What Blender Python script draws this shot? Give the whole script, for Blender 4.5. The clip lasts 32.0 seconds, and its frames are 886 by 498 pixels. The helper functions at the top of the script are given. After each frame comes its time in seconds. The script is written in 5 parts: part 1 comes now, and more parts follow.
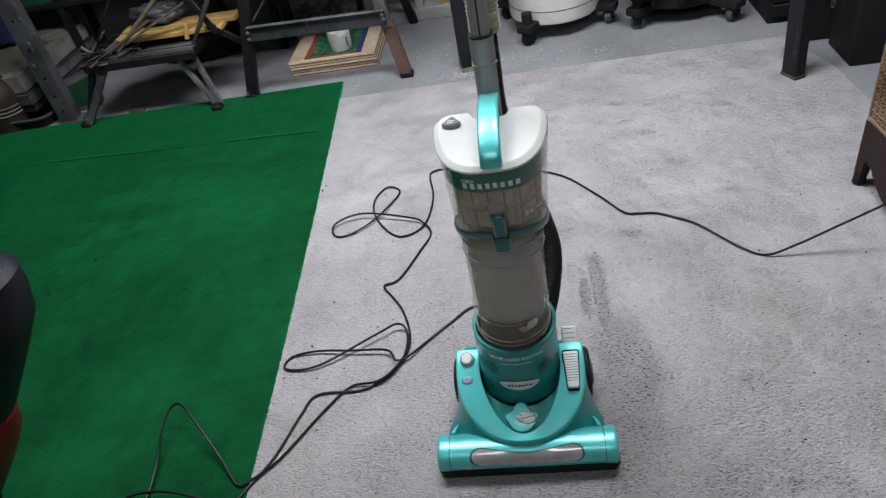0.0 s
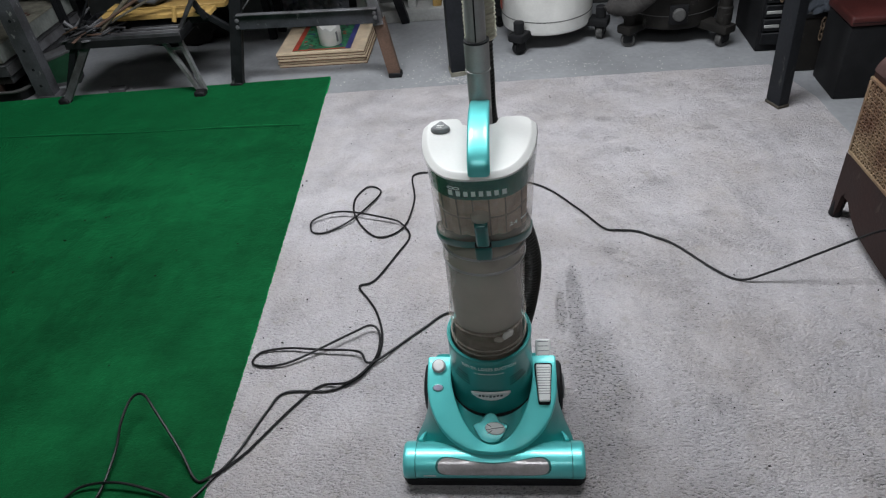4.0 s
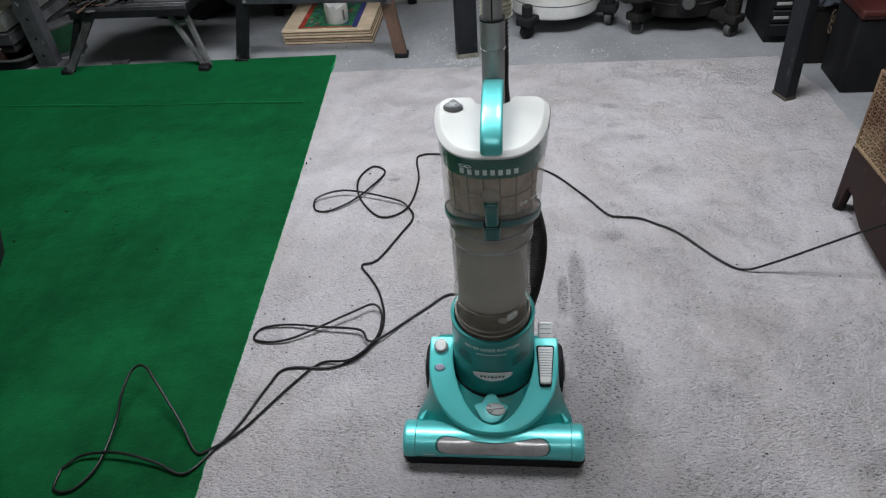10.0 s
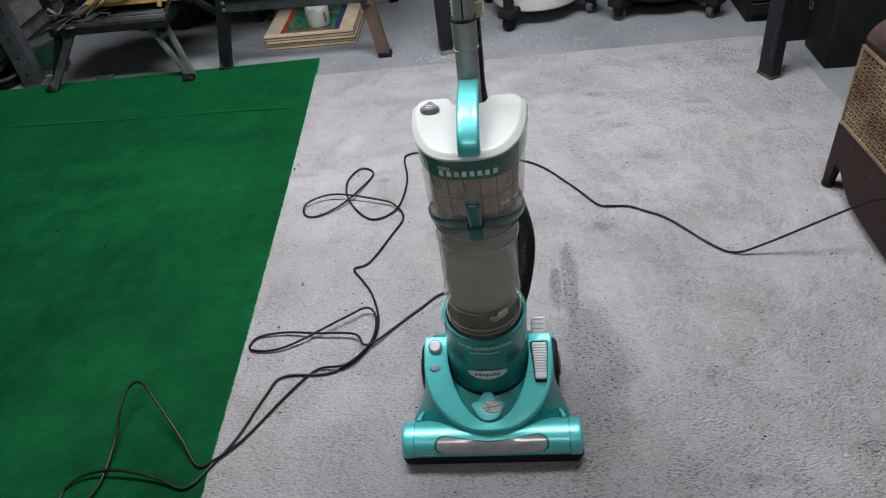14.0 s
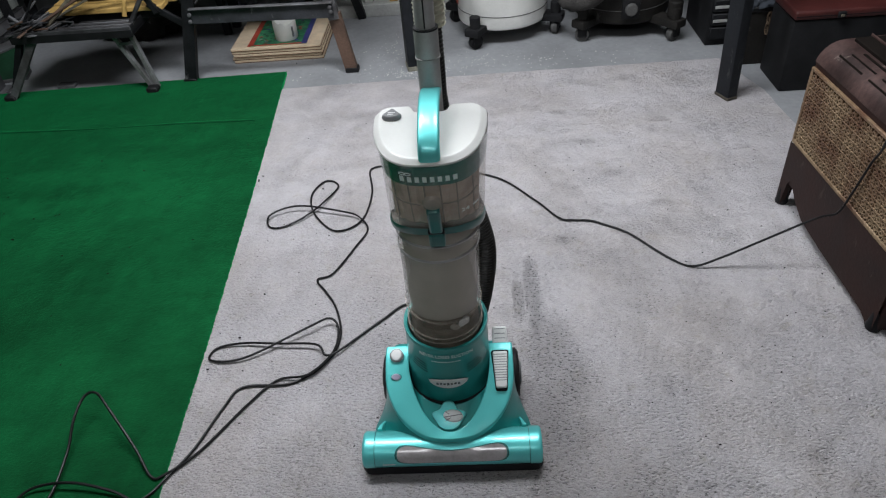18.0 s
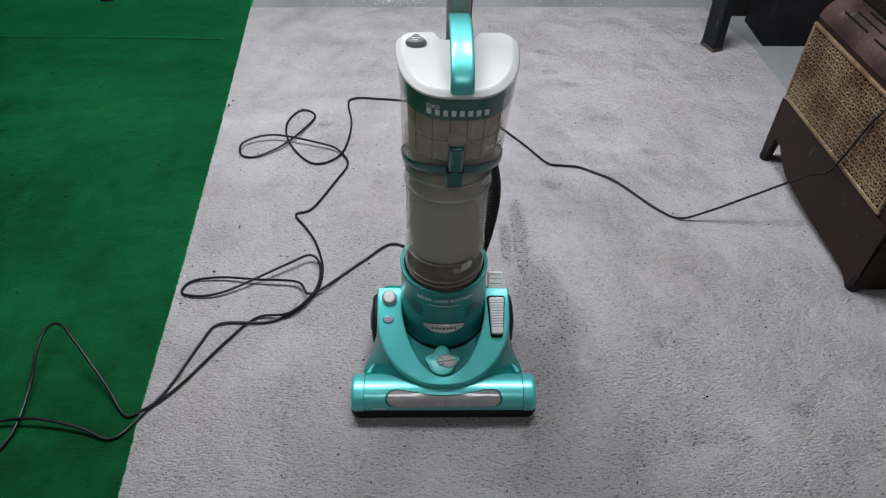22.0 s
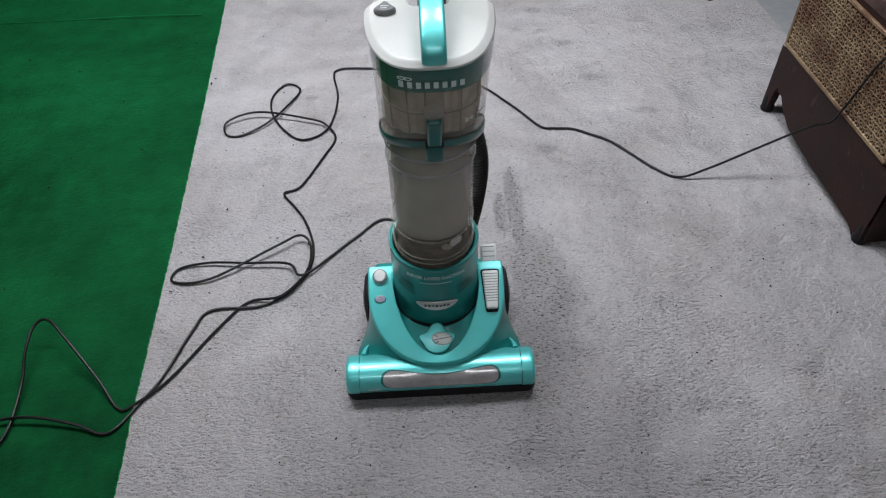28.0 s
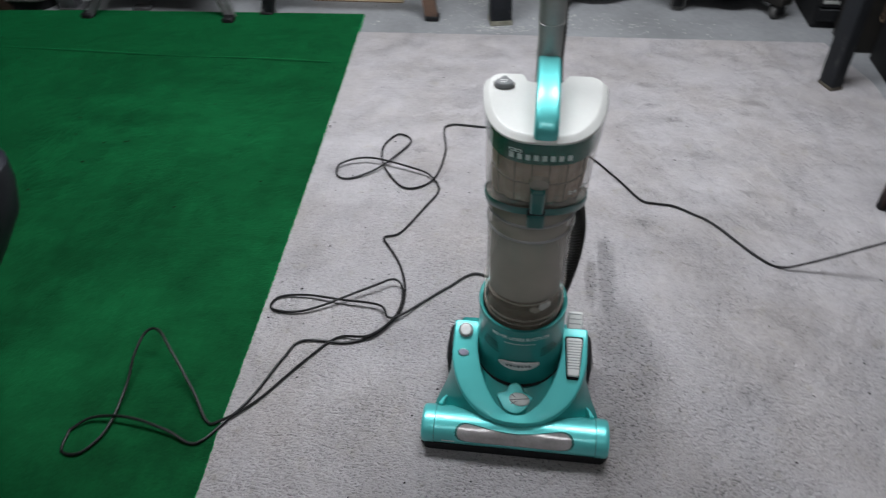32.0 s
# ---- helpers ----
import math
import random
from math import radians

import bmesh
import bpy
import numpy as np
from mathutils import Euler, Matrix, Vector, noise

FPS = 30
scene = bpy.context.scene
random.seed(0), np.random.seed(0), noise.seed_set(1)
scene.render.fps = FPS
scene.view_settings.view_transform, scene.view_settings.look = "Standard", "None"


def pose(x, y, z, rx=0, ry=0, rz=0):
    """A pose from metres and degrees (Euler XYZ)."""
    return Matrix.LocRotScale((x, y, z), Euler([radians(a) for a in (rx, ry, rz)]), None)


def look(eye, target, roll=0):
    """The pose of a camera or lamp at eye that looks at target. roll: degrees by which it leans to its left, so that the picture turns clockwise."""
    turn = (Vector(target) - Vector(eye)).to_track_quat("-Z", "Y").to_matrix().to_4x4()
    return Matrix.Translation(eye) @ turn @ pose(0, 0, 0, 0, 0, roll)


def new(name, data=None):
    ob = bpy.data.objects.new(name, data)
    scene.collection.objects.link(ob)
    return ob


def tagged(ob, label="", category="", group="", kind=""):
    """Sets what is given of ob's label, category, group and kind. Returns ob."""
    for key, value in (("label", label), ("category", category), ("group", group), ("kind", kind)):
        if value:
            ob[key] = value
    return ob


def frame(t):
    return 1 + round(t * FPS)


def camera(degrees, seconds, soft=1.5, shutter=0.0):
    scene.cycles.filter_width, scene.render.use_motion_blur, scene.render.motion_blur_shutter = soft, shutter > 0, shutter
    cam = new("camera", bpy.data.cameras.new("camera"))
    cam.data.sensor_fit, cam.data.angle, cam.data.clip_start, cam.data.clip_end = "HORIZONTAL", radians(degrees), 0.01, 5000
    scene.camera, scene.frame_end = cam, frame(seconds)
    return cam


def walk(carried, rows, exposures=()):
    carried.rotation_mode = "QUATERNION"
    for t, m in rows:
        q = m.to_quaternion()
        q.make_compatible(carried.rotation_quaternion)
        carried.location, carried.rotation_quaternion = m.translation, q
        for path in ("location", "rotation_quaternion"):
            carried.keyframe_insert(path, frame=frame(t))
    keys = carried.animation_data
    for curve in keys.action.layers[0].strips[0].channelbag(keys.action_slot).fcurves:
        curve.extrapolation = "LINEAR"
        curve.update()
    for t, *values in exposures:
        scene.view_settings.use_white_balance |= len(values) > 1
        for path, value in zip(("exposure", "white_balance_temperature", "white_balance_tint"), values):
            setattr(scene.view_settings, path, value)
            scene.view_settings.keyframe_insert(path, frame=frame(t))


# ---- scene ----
cam = camera(64.7, 32.0, 1.2, 0.5)
PATH = [
    (0, (0.068, -0.78, 1.161), (-0.217, 0.764, -0.077), -12.1),
    (0.5, (0.07, -0.771, 1.157), (-0.158, 0.77, -0.096), -10.8),
    (1, (0.073, -0.761, 1.153), (-0.148, 0.78, -0.103), -9.7),
    (1.5, (0.069, -0.75, 1.156), (-0.209, 0.787, -0.094), -10.1),
    (2, (0.065, -0.749, 1.156), (-0.211, 0.787, -0.095), -10.8),
    (2.5, (0.064, -0.756, 1.157), (-0.15, 0.798, -0.084), -9.5),
    (3, (0.062, -0.767, 1.156), (-0.144, 0.78, -0.095), -9.7),
    (3.5, (0.061, -0.767, 1.16), (-0.165, 0.79, -0.075), -8.2),
    (5.5, (0.045, -0.775, 1.146), (-0.098, 0.763, -0.124), -3.4),
    (6, (0.043, -0.789, 1.158), (-0.122, 0.771, -0.082), -4.6),
    (6.5, (0.041, -0.791, 1.165), (-0.143, 0.789, -0.048), -4.7),
    (7, (0.044, -0.787, 1.169), (-0.148, 0.805, -0.026), -4.6),
    (7.5, (0.046, -0.778, 1.164), (-0.116, 0.797, -0.058), -4.8),
    (8, (0.045, -0.778, 1.167), (-0.105, 0.804, -0.047), -4.6),
    (8.5, (0.039, -0.78, 1.165), (-0.109, 0.795, -0.059), -4.7),
    (9, (0.038, -0.778, 1.153), (-0.108, 0.753, -0.126), -4.5),
    (9.5, (0.036, -0.774, 1.155), (-0.135, 0.791, -0.078), -4.2),
    (10, (0.041, -0.774, 1.151), (-0.164, 0.753, -0.124), -4.9),
    (10.5, (0.043, -0.773, 1.152), (-0.178, 0.746, -0.131), -5.6),
    (11, (0.044, -0.766, 1.161), (-0.185, 0.77, -0.099), -6.6),
    (11.5, (0.051, -0.784, 1.154), (-0.212, 0.721, -0.136), -7.0),
    (12, (0.062, -0.795, 1.162), (-0.166, 0.755, -0.081), -6.2),
    (12.5, (0.063, -0.786, 1.159), (-0.136, 0.752, -0.103), -6.6),
    (13, (0.059, -0.776, 1.159), (-0.149, 0.753, -0.113), -7.0),
    (13.5, (0.063, -0.764, 1.158), (-0.146, 0.75, -0.131), -7.9),
    (15.5, (0.06, -0.765, 1.157), (-0.142, 0.76, -0.121), -8.2),
    (16, (0.061, -0.763, 1.153), (-0.178, 0.759, -0.123), -8.2),
    (16.5, (0.061, -0.745, 1.139), (-0.098, 0.8, -0.121), -4.9),
    (17, (0.061, -0.771, 1.155), (-0.179, 0.818, -0.036), -6.5),
    (17.5, (0.069, -0.775, 1.148), (-0.094, 0.791, -0.085), -6.9),
    (18, (0.073, -0.783, 1.147), (-0.038, 0.772, -0.106), -5.3),
    (18.5, (0.077, -0.762, 1.141), (-0.049, 0.787, -0.117), -5.7),
    (19, (0.047, -0.741, 1.143), (-0.122, 0.773, -0.153), -6.0),
    (19.5, (-0.006, -0.713, 1.125), (0.1, 0.747, -0.238), 0.4),
    (20, (-0.026, -0.718, 1.121), (0.0, 0.712, -0.277), 0.0),
    (20.5, (-0.026, -0.717, 1.118), (-0.027, 0.72, -0.274), -0.2),
    (21, (-0.028, -0.727, 1.12), (-0.051, 0.712, -0.269), 0.1),
    (21.5, (-0.035, -0.739, 1.121), (-0.043, 0.718, -0.249), 0.9),
    (22, (-0.033, -0.739, 1.115), (0.017, 0.702, -0.272), 1.4),
    (22.5, (-0.019, -0.735, 1.118), (-0.005, 0.699, -0.276), 2.4),
    (23, (-0.016, -0.754, 1.117), (-0.039, 0.677, -0.279), 3.2),
    (23.5, (-0.024, -0.761, 1.118), (-0.064, 0.683, -0.265), 3.6),
    (24, (-0.015, -0.76, 1.123), (0.032, 0.685, -0.259), 3.6),
    (24.5, (-0.012, -0.749, 1.117), (0.041, 0.683, -0.279), 3.5),
    (25, (0.0, -0.738, 1.114), (0.103, 0.668, -0.304), 3.3),
    (25.5, (0.001, -0.727, 1.107), (0.123, 0.66, -0.329), 3.3),
    (27.5, (-0.002, -0.717, 1.113), (0.019, 0.67, -0.328), -1.2),
    (28, (0.0, -0.699, 1.1), (0.025, 0.67, -0.357), -2.2),
    (28.5, (-0.021, -0.705, 1.102), (-0.008, 0.663, -0.358), -0.7),
    (29, (-0.015, -0.697, 1.102), (0.054, 0.674, -0.352), -0.7),
    (29.5, (-0.015, -0.704, 1.11), (0.041, 0.681, -0.331), -2.8),
    (30, (-0.015, -0.706, 1.113), (0.027, 0.708, -0.301), -2.8),
    (30.5, (-0.035, -0.726, 1.121), (-0.032, 0.707, -0.275), -0.8),
    (31, (-0.043, -0.732, 1.122), (-0.077, 0.728, -0.244), -2.0),
    (31.5, (-0.025, -0.722, 1.126), (-0.089, 0.742, -0.234), -2.8),
    (32, (-0.009, -0.717, 1.136), (-0.231, 0.743, -0.213), -2.0),
]
walk(cam, [(t, look(eye, target, roll)) for t, eye, target, roll in PATH], exposures=[(0.0, 0.12), (3.0, 0.09), (9.0, 0.08), (16.0, 0.06), (20.0, 0.02), (32.0, 0.01)])

# ---- world and lights ----
world = bpy.data.worlds.new("world")
scene.world = world
world.use_nodes = True
world.node_tree.nodes["Background"].inputs[0].default_value = (0.55, 0.6, 0.7, 1)
world.node_tree.nodes["Background"].inputs[1].default_value = 0.1


def area_lamp(name, eye, target, sx, sy, watts, colour=(0.90, 0.945, 1.0)):
    data = bpy.data.lights.new(name, "AREA")
    data.shape, data.size, data.size_y, data.energy, data.color = "RECTANGLE", sx, sy, watts, colour
    ob = new(name, data)
    ob.matrix_world = look(eye, target)
    return ob


# Two main tubes; the third, behind the camera, is an added fill light.
LAMPS = [(-0.62, 0.82, 2.11, 29.3), (0.28, 0.82, 2.11, 26.8), (0.0, -1.4, 2.11, 2.7)]
for lx, ly, lz, watts in LAMPS:
    area_lamp("tube_light", (lx, ly, lz - 0.075), (lx, ly + 0.001, 0), 0.82, 0.5, watts)


# ---- materials ----
def node_material(name):
    m = bpy.data.materials.new(name)
    m.use_nodes = True
    return m, m.node_tree.nodes, m.node_tree.links, m.node_tree.nodes["Principled BSDF"]


def surface(name, base, rough=0.5, metal=0.0, vary=0.15, scale=6.0, grain=80.0, bump=0.1, dirt=None, coat=0.0, spread=0.0, spec=0.5, chips=None):
    """A painted, plastic or metal surface with stains at one scale and grain at another."""
    m, n, l, p = node_material(name)
    tc = n.new("ShaderNodeTexCoord")
    big, fine = n.new("ShaderNodeTexNoise"), n.new("ShaderNodeTexNoise")
    big.inputs["Scale"].default_value, big.inputs["Detail"].default_value = scale, 6
    fine.inputs["Scale"].default_value, fine.inputs["Detail"].default_value = grain, 3
    for t in (big, fine):
        l.new(tc.outputs["Object"], t.inputs["Vector"])
    ramp = n.new("ShaderNodeValToRGB")
    lo = dirt or tuple(c * (1 - vary) for c in base)
    hi = tuple(min(1, c * (1 + vary * 0.6)) for c in base)
    ramp.color_ramp.elements[0].position, ramp.color_ramp.elements[1].position = 0.32, 0.62
    ramp.color_ramp.elements[0].color, ramp.color_ramp.elements[1].color = (*lo, 1), (*hi, 1)
    l.new(big.outputs["Fac"], ramp.inputs["Fac"])
    mix = n.new("ShaderNodeMixRGB")
    mix.blend_type, mix.inputs["Fac"].default_value = "OVERLAY", min(1, vary)
    l.new(ramp.outputs["Color"], mix.inputs["Color1"])
    l.new(fine.outputs["Fac"], mix.inputs["Color2"])
    last = mix.outputs["Color"]
    if spread:
        info, hsv = n.new("ShaderNodeObjectInfo"), n.new("ShaderNodeHueSaturation")
        rng = n.new("ShaderNodeMapRange")
        rng.inputs["To Min"].default_value, rng.inputs["To Max"].default_value = 1 - spread, 1 + spread
        l.new(info.outputs["Random"], rng.inputs["Value"])
        l.new(rng.outputs["Result"], hsv.inputs["Value"])
        l.new(last, hsv.inputs["Color"])
        last = hsv.outputs["Color"]
    if chips:
        # Sparse scratches and knocks that show what lies under the paint.
        knock, kr, over, mp = n.new("ShaderNodeTexNoise"), n.new("ShaderNodeMapRange"), n.new("ShaderNodeMixRGB"), n.new("ShaderNodeMapping")
        knock.inputs["Scale"].default_value, knock.inputs["Detail"].default_value, knock.inputs["Roughness"].default_value = 22, 7, 0.72
        mp.inputs["Scale"].default_value, mp.inputs["Rotation"].default_value = (1.0, 1.6, 0.55), (0.4, 0.2, 0.5)
        kr.inputs["From Min"].default_value, kr.inputs["From Max"].default_value = 0.615, 0.66
        over.inputs["Color2"].default_value = (*chips, 1)
        l.new(tc.outputs["Object"], mp.inputs["Vector"])
        l.new(mp.outputs["Vector"], knock.inputs["Vector"])
        l.new(knock.outputs["Fac"], kr.inputs["Value"])
        l.new(kr.outputs["Result"], over.inputs["Fac"])
        l.new(last, over.inputs["Color1"])
        last = over.outputs["Color"]
    l.new(last, p.inputs["Base Color"])
    rr = n.new("ShaderNodeMapRange")
    rr.inputs["To Min"].default_value, rr.inputs["To Max"].default_value = max(0.03, rough - 0.1), min(1, rough + 0.1)
    l.new(big.outputs["Fac"], rr.inputs["Value"])
    l.new(rr.outputs["Result"], p.inputs["Roughness"])
    p.inputs["Metallic"].default_value = metal
    p.inputs["Coat Weight"].default_value = coat
    p.inputs["Specular IOR Level"].default_value = spec
    p.inputs["Coat Roughness"].default_value = 0.12
    if bump:
        b = n.new("ShaderNodeBump")
        b.inputs["Strength"].default_value, b.inputs["Distance"].default_value = bump, 0.002
        l.new(fine.outputs["Fac"], b.inputs["Height"])
        l.new(b.outputs["Normal"], p.inputs["Normal"])
    return m


def carpet_material(name, base, dark, patch, brushed, strokes, worn_spots=(), drag=(1, 1, 1), bump=0.5, tuft=0.75, stain=(1, 1, 1), streak=1.0, sheen=None, laid=()):
    """Short-pile carpet: trodden patches, fine tuft grain and short dark strokes that paint tuft shade where the pile
    stands up.
    """
    m, n, l, p = node_material(name)
    tc = n.new("ShaderNodeTexCoord")

    def math_node(op, a, b, c=None):
        q = n.new("ShaderNodeMath")
        q.operation = op
        for i, v in enumerate((a, b, c)):
            if v is None:
                continue
            if isinstance(v, (int, float)):
                q.inputs[i].default_value = v
            else:
                l.new(v, q.inputs[i])
        return q.outputs[0]

    def noise_tex(scale, detail, rough=0.55, stretch=(1, 1, 1), turn=0.0):
        t, mp = n.new("ShaderNodeTexNoise"), n.new("ShaderNodeMapping")
        mp.inputs["Scale"].default_value, mp.inputs["Rotation"].default_value = stretch, (0, 0, turn)
        t.inputs["Scale"].default_value, t.inputs["Detail"].default_value, t.inputs["Roughness"].default_value = scale, detail, rough
        l.new(tc.outputs["Object"], mp.inputs["Vector"])
        l.new(mp.outputs["Vector"], t.inputs["Vector"])
        return t.outputs["Fac"]

    def ramp(fac, p0, p1, c0, c1):
        r = n.new("ShaderNodeValToRGB")
        r.color_ramp.elements[0].position, r.color_ramp.elements[1].position = p0, p1
        r.color_ramp.elements[0].color, r.color_ramp.elements[1].color = (*c0, 1), (*c1, 1)
        l.new(fac, r.inputs["Fac"])
        return r.outputs["Color"]

    def times(a, b):
        x = n.new("ShaderNodeMixRGB")
        x.blend_type, x.inputs["Fac"].default_value = "MULTIPLY", 1
        l.new(a, x.inputs["Color1"])
        l.new(b, x.inputs["Color2"])
        return x.outputs["Color"]

    big, mid = noise_tex(patch, 5, stretch=drag), noise_tex(patch * 6, 6, 0.68, drag)
    blend = math_node("MULTIPLY_ADD", big, 0.5, math_node("MULTIPLY", mid, 0.5))
    colour = ramp(blend, 0.38, 0.60, dark, base)
    colour = times(colour, ramp(noise_tex(patch * 9, 4, 0.6, turn=0.7), 0.30, 0.42, (brushed, brushed * 0.99, brushed * 0.94), (1, 1, 1)))
    grain = noise_tex(330, 4, 0.7)
    colour = times(colour, ramp(noise_tex(85, 4, 0.7), 0.34, 0.52, (0.90, 0.895, 0.885), (1, 1, 1)))
    colour = times(colour, ramp(grain, 0.30, 0.62, (tuft, tuft, tuft), (1, 1, 1)))
    colour = times(colour, ramp(noise_tex(3.1, 4, 0.6, turn=0.4), 0.36, 0.56, stain, (1, 1, 1)))
    if streak < 1:
        colour = times(colour, ramp(noise_tex(4.0, 6, 0.66, (0.55, 1.7, 1), 0.06), 0.38, 0.58, (streak, streak, streak), (1, 1, 1)))
        colour = times(colour, ramp(noise_tex(26, 6, 0.7, (0.55, 1.7, 1), 0.3), 0.66, 0.71, (1, 1, 1), (0.62, 0.62, 0.62)))
    # Swaths where the pile lies the other way.
    for cx, cy, rx, ry, lean, factor in laid:
        mp, ln, fall = n.new("ShaderNodeMapping"), n.new("ShaderNodeVectorMath"), n.new("ShaderNodeMapRange")
        mp.vector_type = "TEXTURE"
        mp.inputs["Location"].default_value, mp.inputs["Rotation"].default_value, mp.inputs["Scale"].default_value = (cx, cy, 0), (0, 0, math.radians(lean)), (rx, ry, 1)
        ln.operation, fall.interpolation_type = "LENGTH", "SMOOTHSTEP"
        l.new(tc.outputs["Object"], mp.inputs["Vector"])
        l.new(mp.outputs["Vector"], ln.inputs[0])
        rough_edge = math_node("MULTIPLY_ADD", math_node("SUBTRACT", mid, 0.5), 2.2, ln.outputs["Value"])
        l.new(rough_edge, fall.inputs["Value"])
        fall.inputs["From Min"].default_value, fall.inputs["From Max"].default_value = 0.55, 1.15
        colour = times(colour, ramp(fall.outputs["Result"], 0.0, 1.0, (factor, factor, factor), (1, 1, 1)))
    # Short gaps between the tufts lie across the walking line, their shade painted as dark strokes; they open where the
    # pile stands up, in clusters and where it was scuffed.
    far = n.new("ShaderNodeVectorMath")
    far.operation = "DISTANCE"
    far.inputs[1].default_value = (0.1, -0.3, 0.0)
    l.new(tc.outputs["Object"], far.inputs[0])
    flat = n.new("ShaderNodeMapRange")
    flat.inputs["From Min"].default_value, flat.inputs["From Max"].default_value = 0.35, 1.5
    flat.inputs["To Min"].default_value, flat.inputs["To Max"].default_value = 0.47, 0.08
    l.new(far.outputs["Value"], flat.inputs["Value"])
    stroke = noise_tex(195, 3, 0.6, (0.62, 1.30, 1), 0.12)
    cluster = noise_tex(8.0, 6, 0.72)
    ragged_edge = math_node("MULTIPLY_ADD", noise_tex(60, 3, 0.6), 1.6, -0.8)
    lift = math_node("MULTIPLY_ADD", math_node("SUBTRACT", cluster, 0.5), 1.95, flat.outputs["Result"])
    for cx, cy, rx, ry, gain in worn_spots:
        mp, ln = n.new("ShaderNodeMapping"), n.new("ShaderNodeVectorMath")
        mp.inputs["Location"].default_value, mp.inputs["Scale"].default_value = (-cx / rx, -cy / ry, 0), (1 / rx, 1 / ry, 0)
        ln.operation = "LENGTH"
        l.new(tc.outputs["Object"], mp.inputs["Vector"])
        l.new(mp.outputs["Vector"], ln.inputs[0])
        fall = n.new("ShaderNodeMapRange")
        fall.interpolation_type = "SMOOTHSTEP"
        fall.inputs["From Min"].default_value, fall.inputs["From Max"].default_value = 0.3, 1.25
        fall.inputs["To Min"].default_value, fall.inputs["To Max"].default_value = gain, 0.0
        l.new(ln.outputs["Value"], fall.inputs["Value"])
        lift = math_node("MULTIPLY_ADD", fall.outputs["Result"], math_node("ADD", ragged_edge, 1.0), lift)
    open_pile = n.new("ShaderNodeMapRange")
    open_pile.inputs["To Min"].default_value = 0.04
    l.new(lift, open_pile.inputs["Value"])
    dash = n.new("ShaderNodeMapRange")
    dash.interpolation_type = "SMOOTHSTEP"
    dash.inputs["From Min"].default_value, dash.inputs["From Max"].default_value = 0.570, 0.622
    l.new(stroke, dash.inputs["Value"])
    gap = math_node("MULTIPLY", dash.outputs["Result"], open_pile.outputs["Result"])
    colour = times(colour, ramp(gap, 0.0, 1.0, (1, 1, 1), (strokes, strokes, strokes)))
    l.new(colour, p.inputs["Base Color"])
    p.inputs["Roughness"].default_value = 0.95
    p.inputs["Specular IOR Level"].default_value = 0.08
    if sheen:
        p.inputs["Sheen Weight"].default_value, p.inputs["Sheen Roughness"].default_value = sheen[0], sheen[1]
        p.inputs["Sheen Tint"].default_value = (*sheen[2], 1)
    height = math_node("MULTIPLY_ADD", math_node("MULTIPLY_ADD", noise_tex(120, 3, 0.6, (0.7, 1.2, 1), 0.12), 0.8, stroke), math_node("MULTIPLY_ADD", open_pile.outputs["Result"], -1.6, -0.22), math_node("MULTIPLY", grain, 0.3))
    b = n.new("ShaderNodeBump")
    b.inputs["Strength"].default_value, b.inputs["Distance"].default_value = bump, 0.011
    l.new(height, b.inputs["Height"])
    l.new(b.outputs["Normal"], p.inputs["Normal"])
    return m


def clear_plastic(name, tint, cover, rough=0.12):
    """Scuffed see-through plastic: part clear, part milky."""
    m, n, l, p = node_material(name)
    p.inputs["Base Color"].default_value, p.inputs["Roughness"].default_value = (*tint, 1), rough
    tr, mix, out = n.new("ShaderNodeBsdfTransparent"), n.new("ShaderNodeMixShader"), n["Material Output"]
    tc, ns, mr = n.new("ShaderNodeTexCoord"), n.new("ShaderNodeTexNoise"), n.new("ShaderNodeMapRange")
    ns.inputs["Scale"].default_value, ns.inputs["Detail"].default_value = 14, 5
    mr.inputs["To Min"].default_value, mr.inputs["To Max"].default_value = cover - 0.12, cover + 0.12
    l.new(tc.outputs["Object"], ns.inputs["Vector"])
    l.new(ns.outputs["Fac"], mr.inputs["Value"])
    l.new(mr.outputs["Result"], mix.inputs[0])
    l.new(tr.outputs[0], mix.inputs[1])
    l.new(p.outputs[0], mix.inputs[2])
    l.new(mix.outputs[0], out.inputs[0])
    return m


def glow(name, colour, power):
    m, n, l, p = node_material(name)
    p.inputs["Emission Color"].default_value, p.inputs["Emission Strength"].default_value = (*colour, 1), power
    return m


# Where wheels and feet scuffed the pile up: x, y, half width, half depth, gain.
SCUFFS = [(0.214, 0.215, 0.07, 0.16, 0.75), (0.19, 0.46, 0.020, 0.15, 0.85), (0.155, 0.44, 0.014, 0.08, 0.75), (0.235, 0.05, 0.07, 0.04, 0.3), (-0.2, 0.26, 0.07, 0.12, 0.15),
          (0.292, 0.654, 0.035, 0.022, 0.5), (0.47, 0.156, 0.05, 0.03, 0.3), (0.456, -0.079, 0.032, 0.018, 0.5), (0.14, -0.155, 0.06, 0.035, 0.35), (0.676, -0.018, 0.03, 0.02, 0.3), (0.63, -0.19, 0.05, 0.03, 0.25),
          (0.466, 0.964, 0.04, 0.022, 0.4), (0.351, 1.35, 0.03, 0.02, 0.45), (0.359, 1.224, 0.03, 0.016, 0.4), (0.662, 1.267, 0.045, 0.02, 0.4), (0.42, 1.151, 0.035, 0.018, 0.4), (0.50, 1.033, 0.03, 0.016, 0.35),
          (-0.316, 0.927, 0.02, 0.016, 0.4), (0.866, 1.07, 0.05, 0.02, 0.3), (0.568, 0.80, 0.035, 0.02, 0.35)]
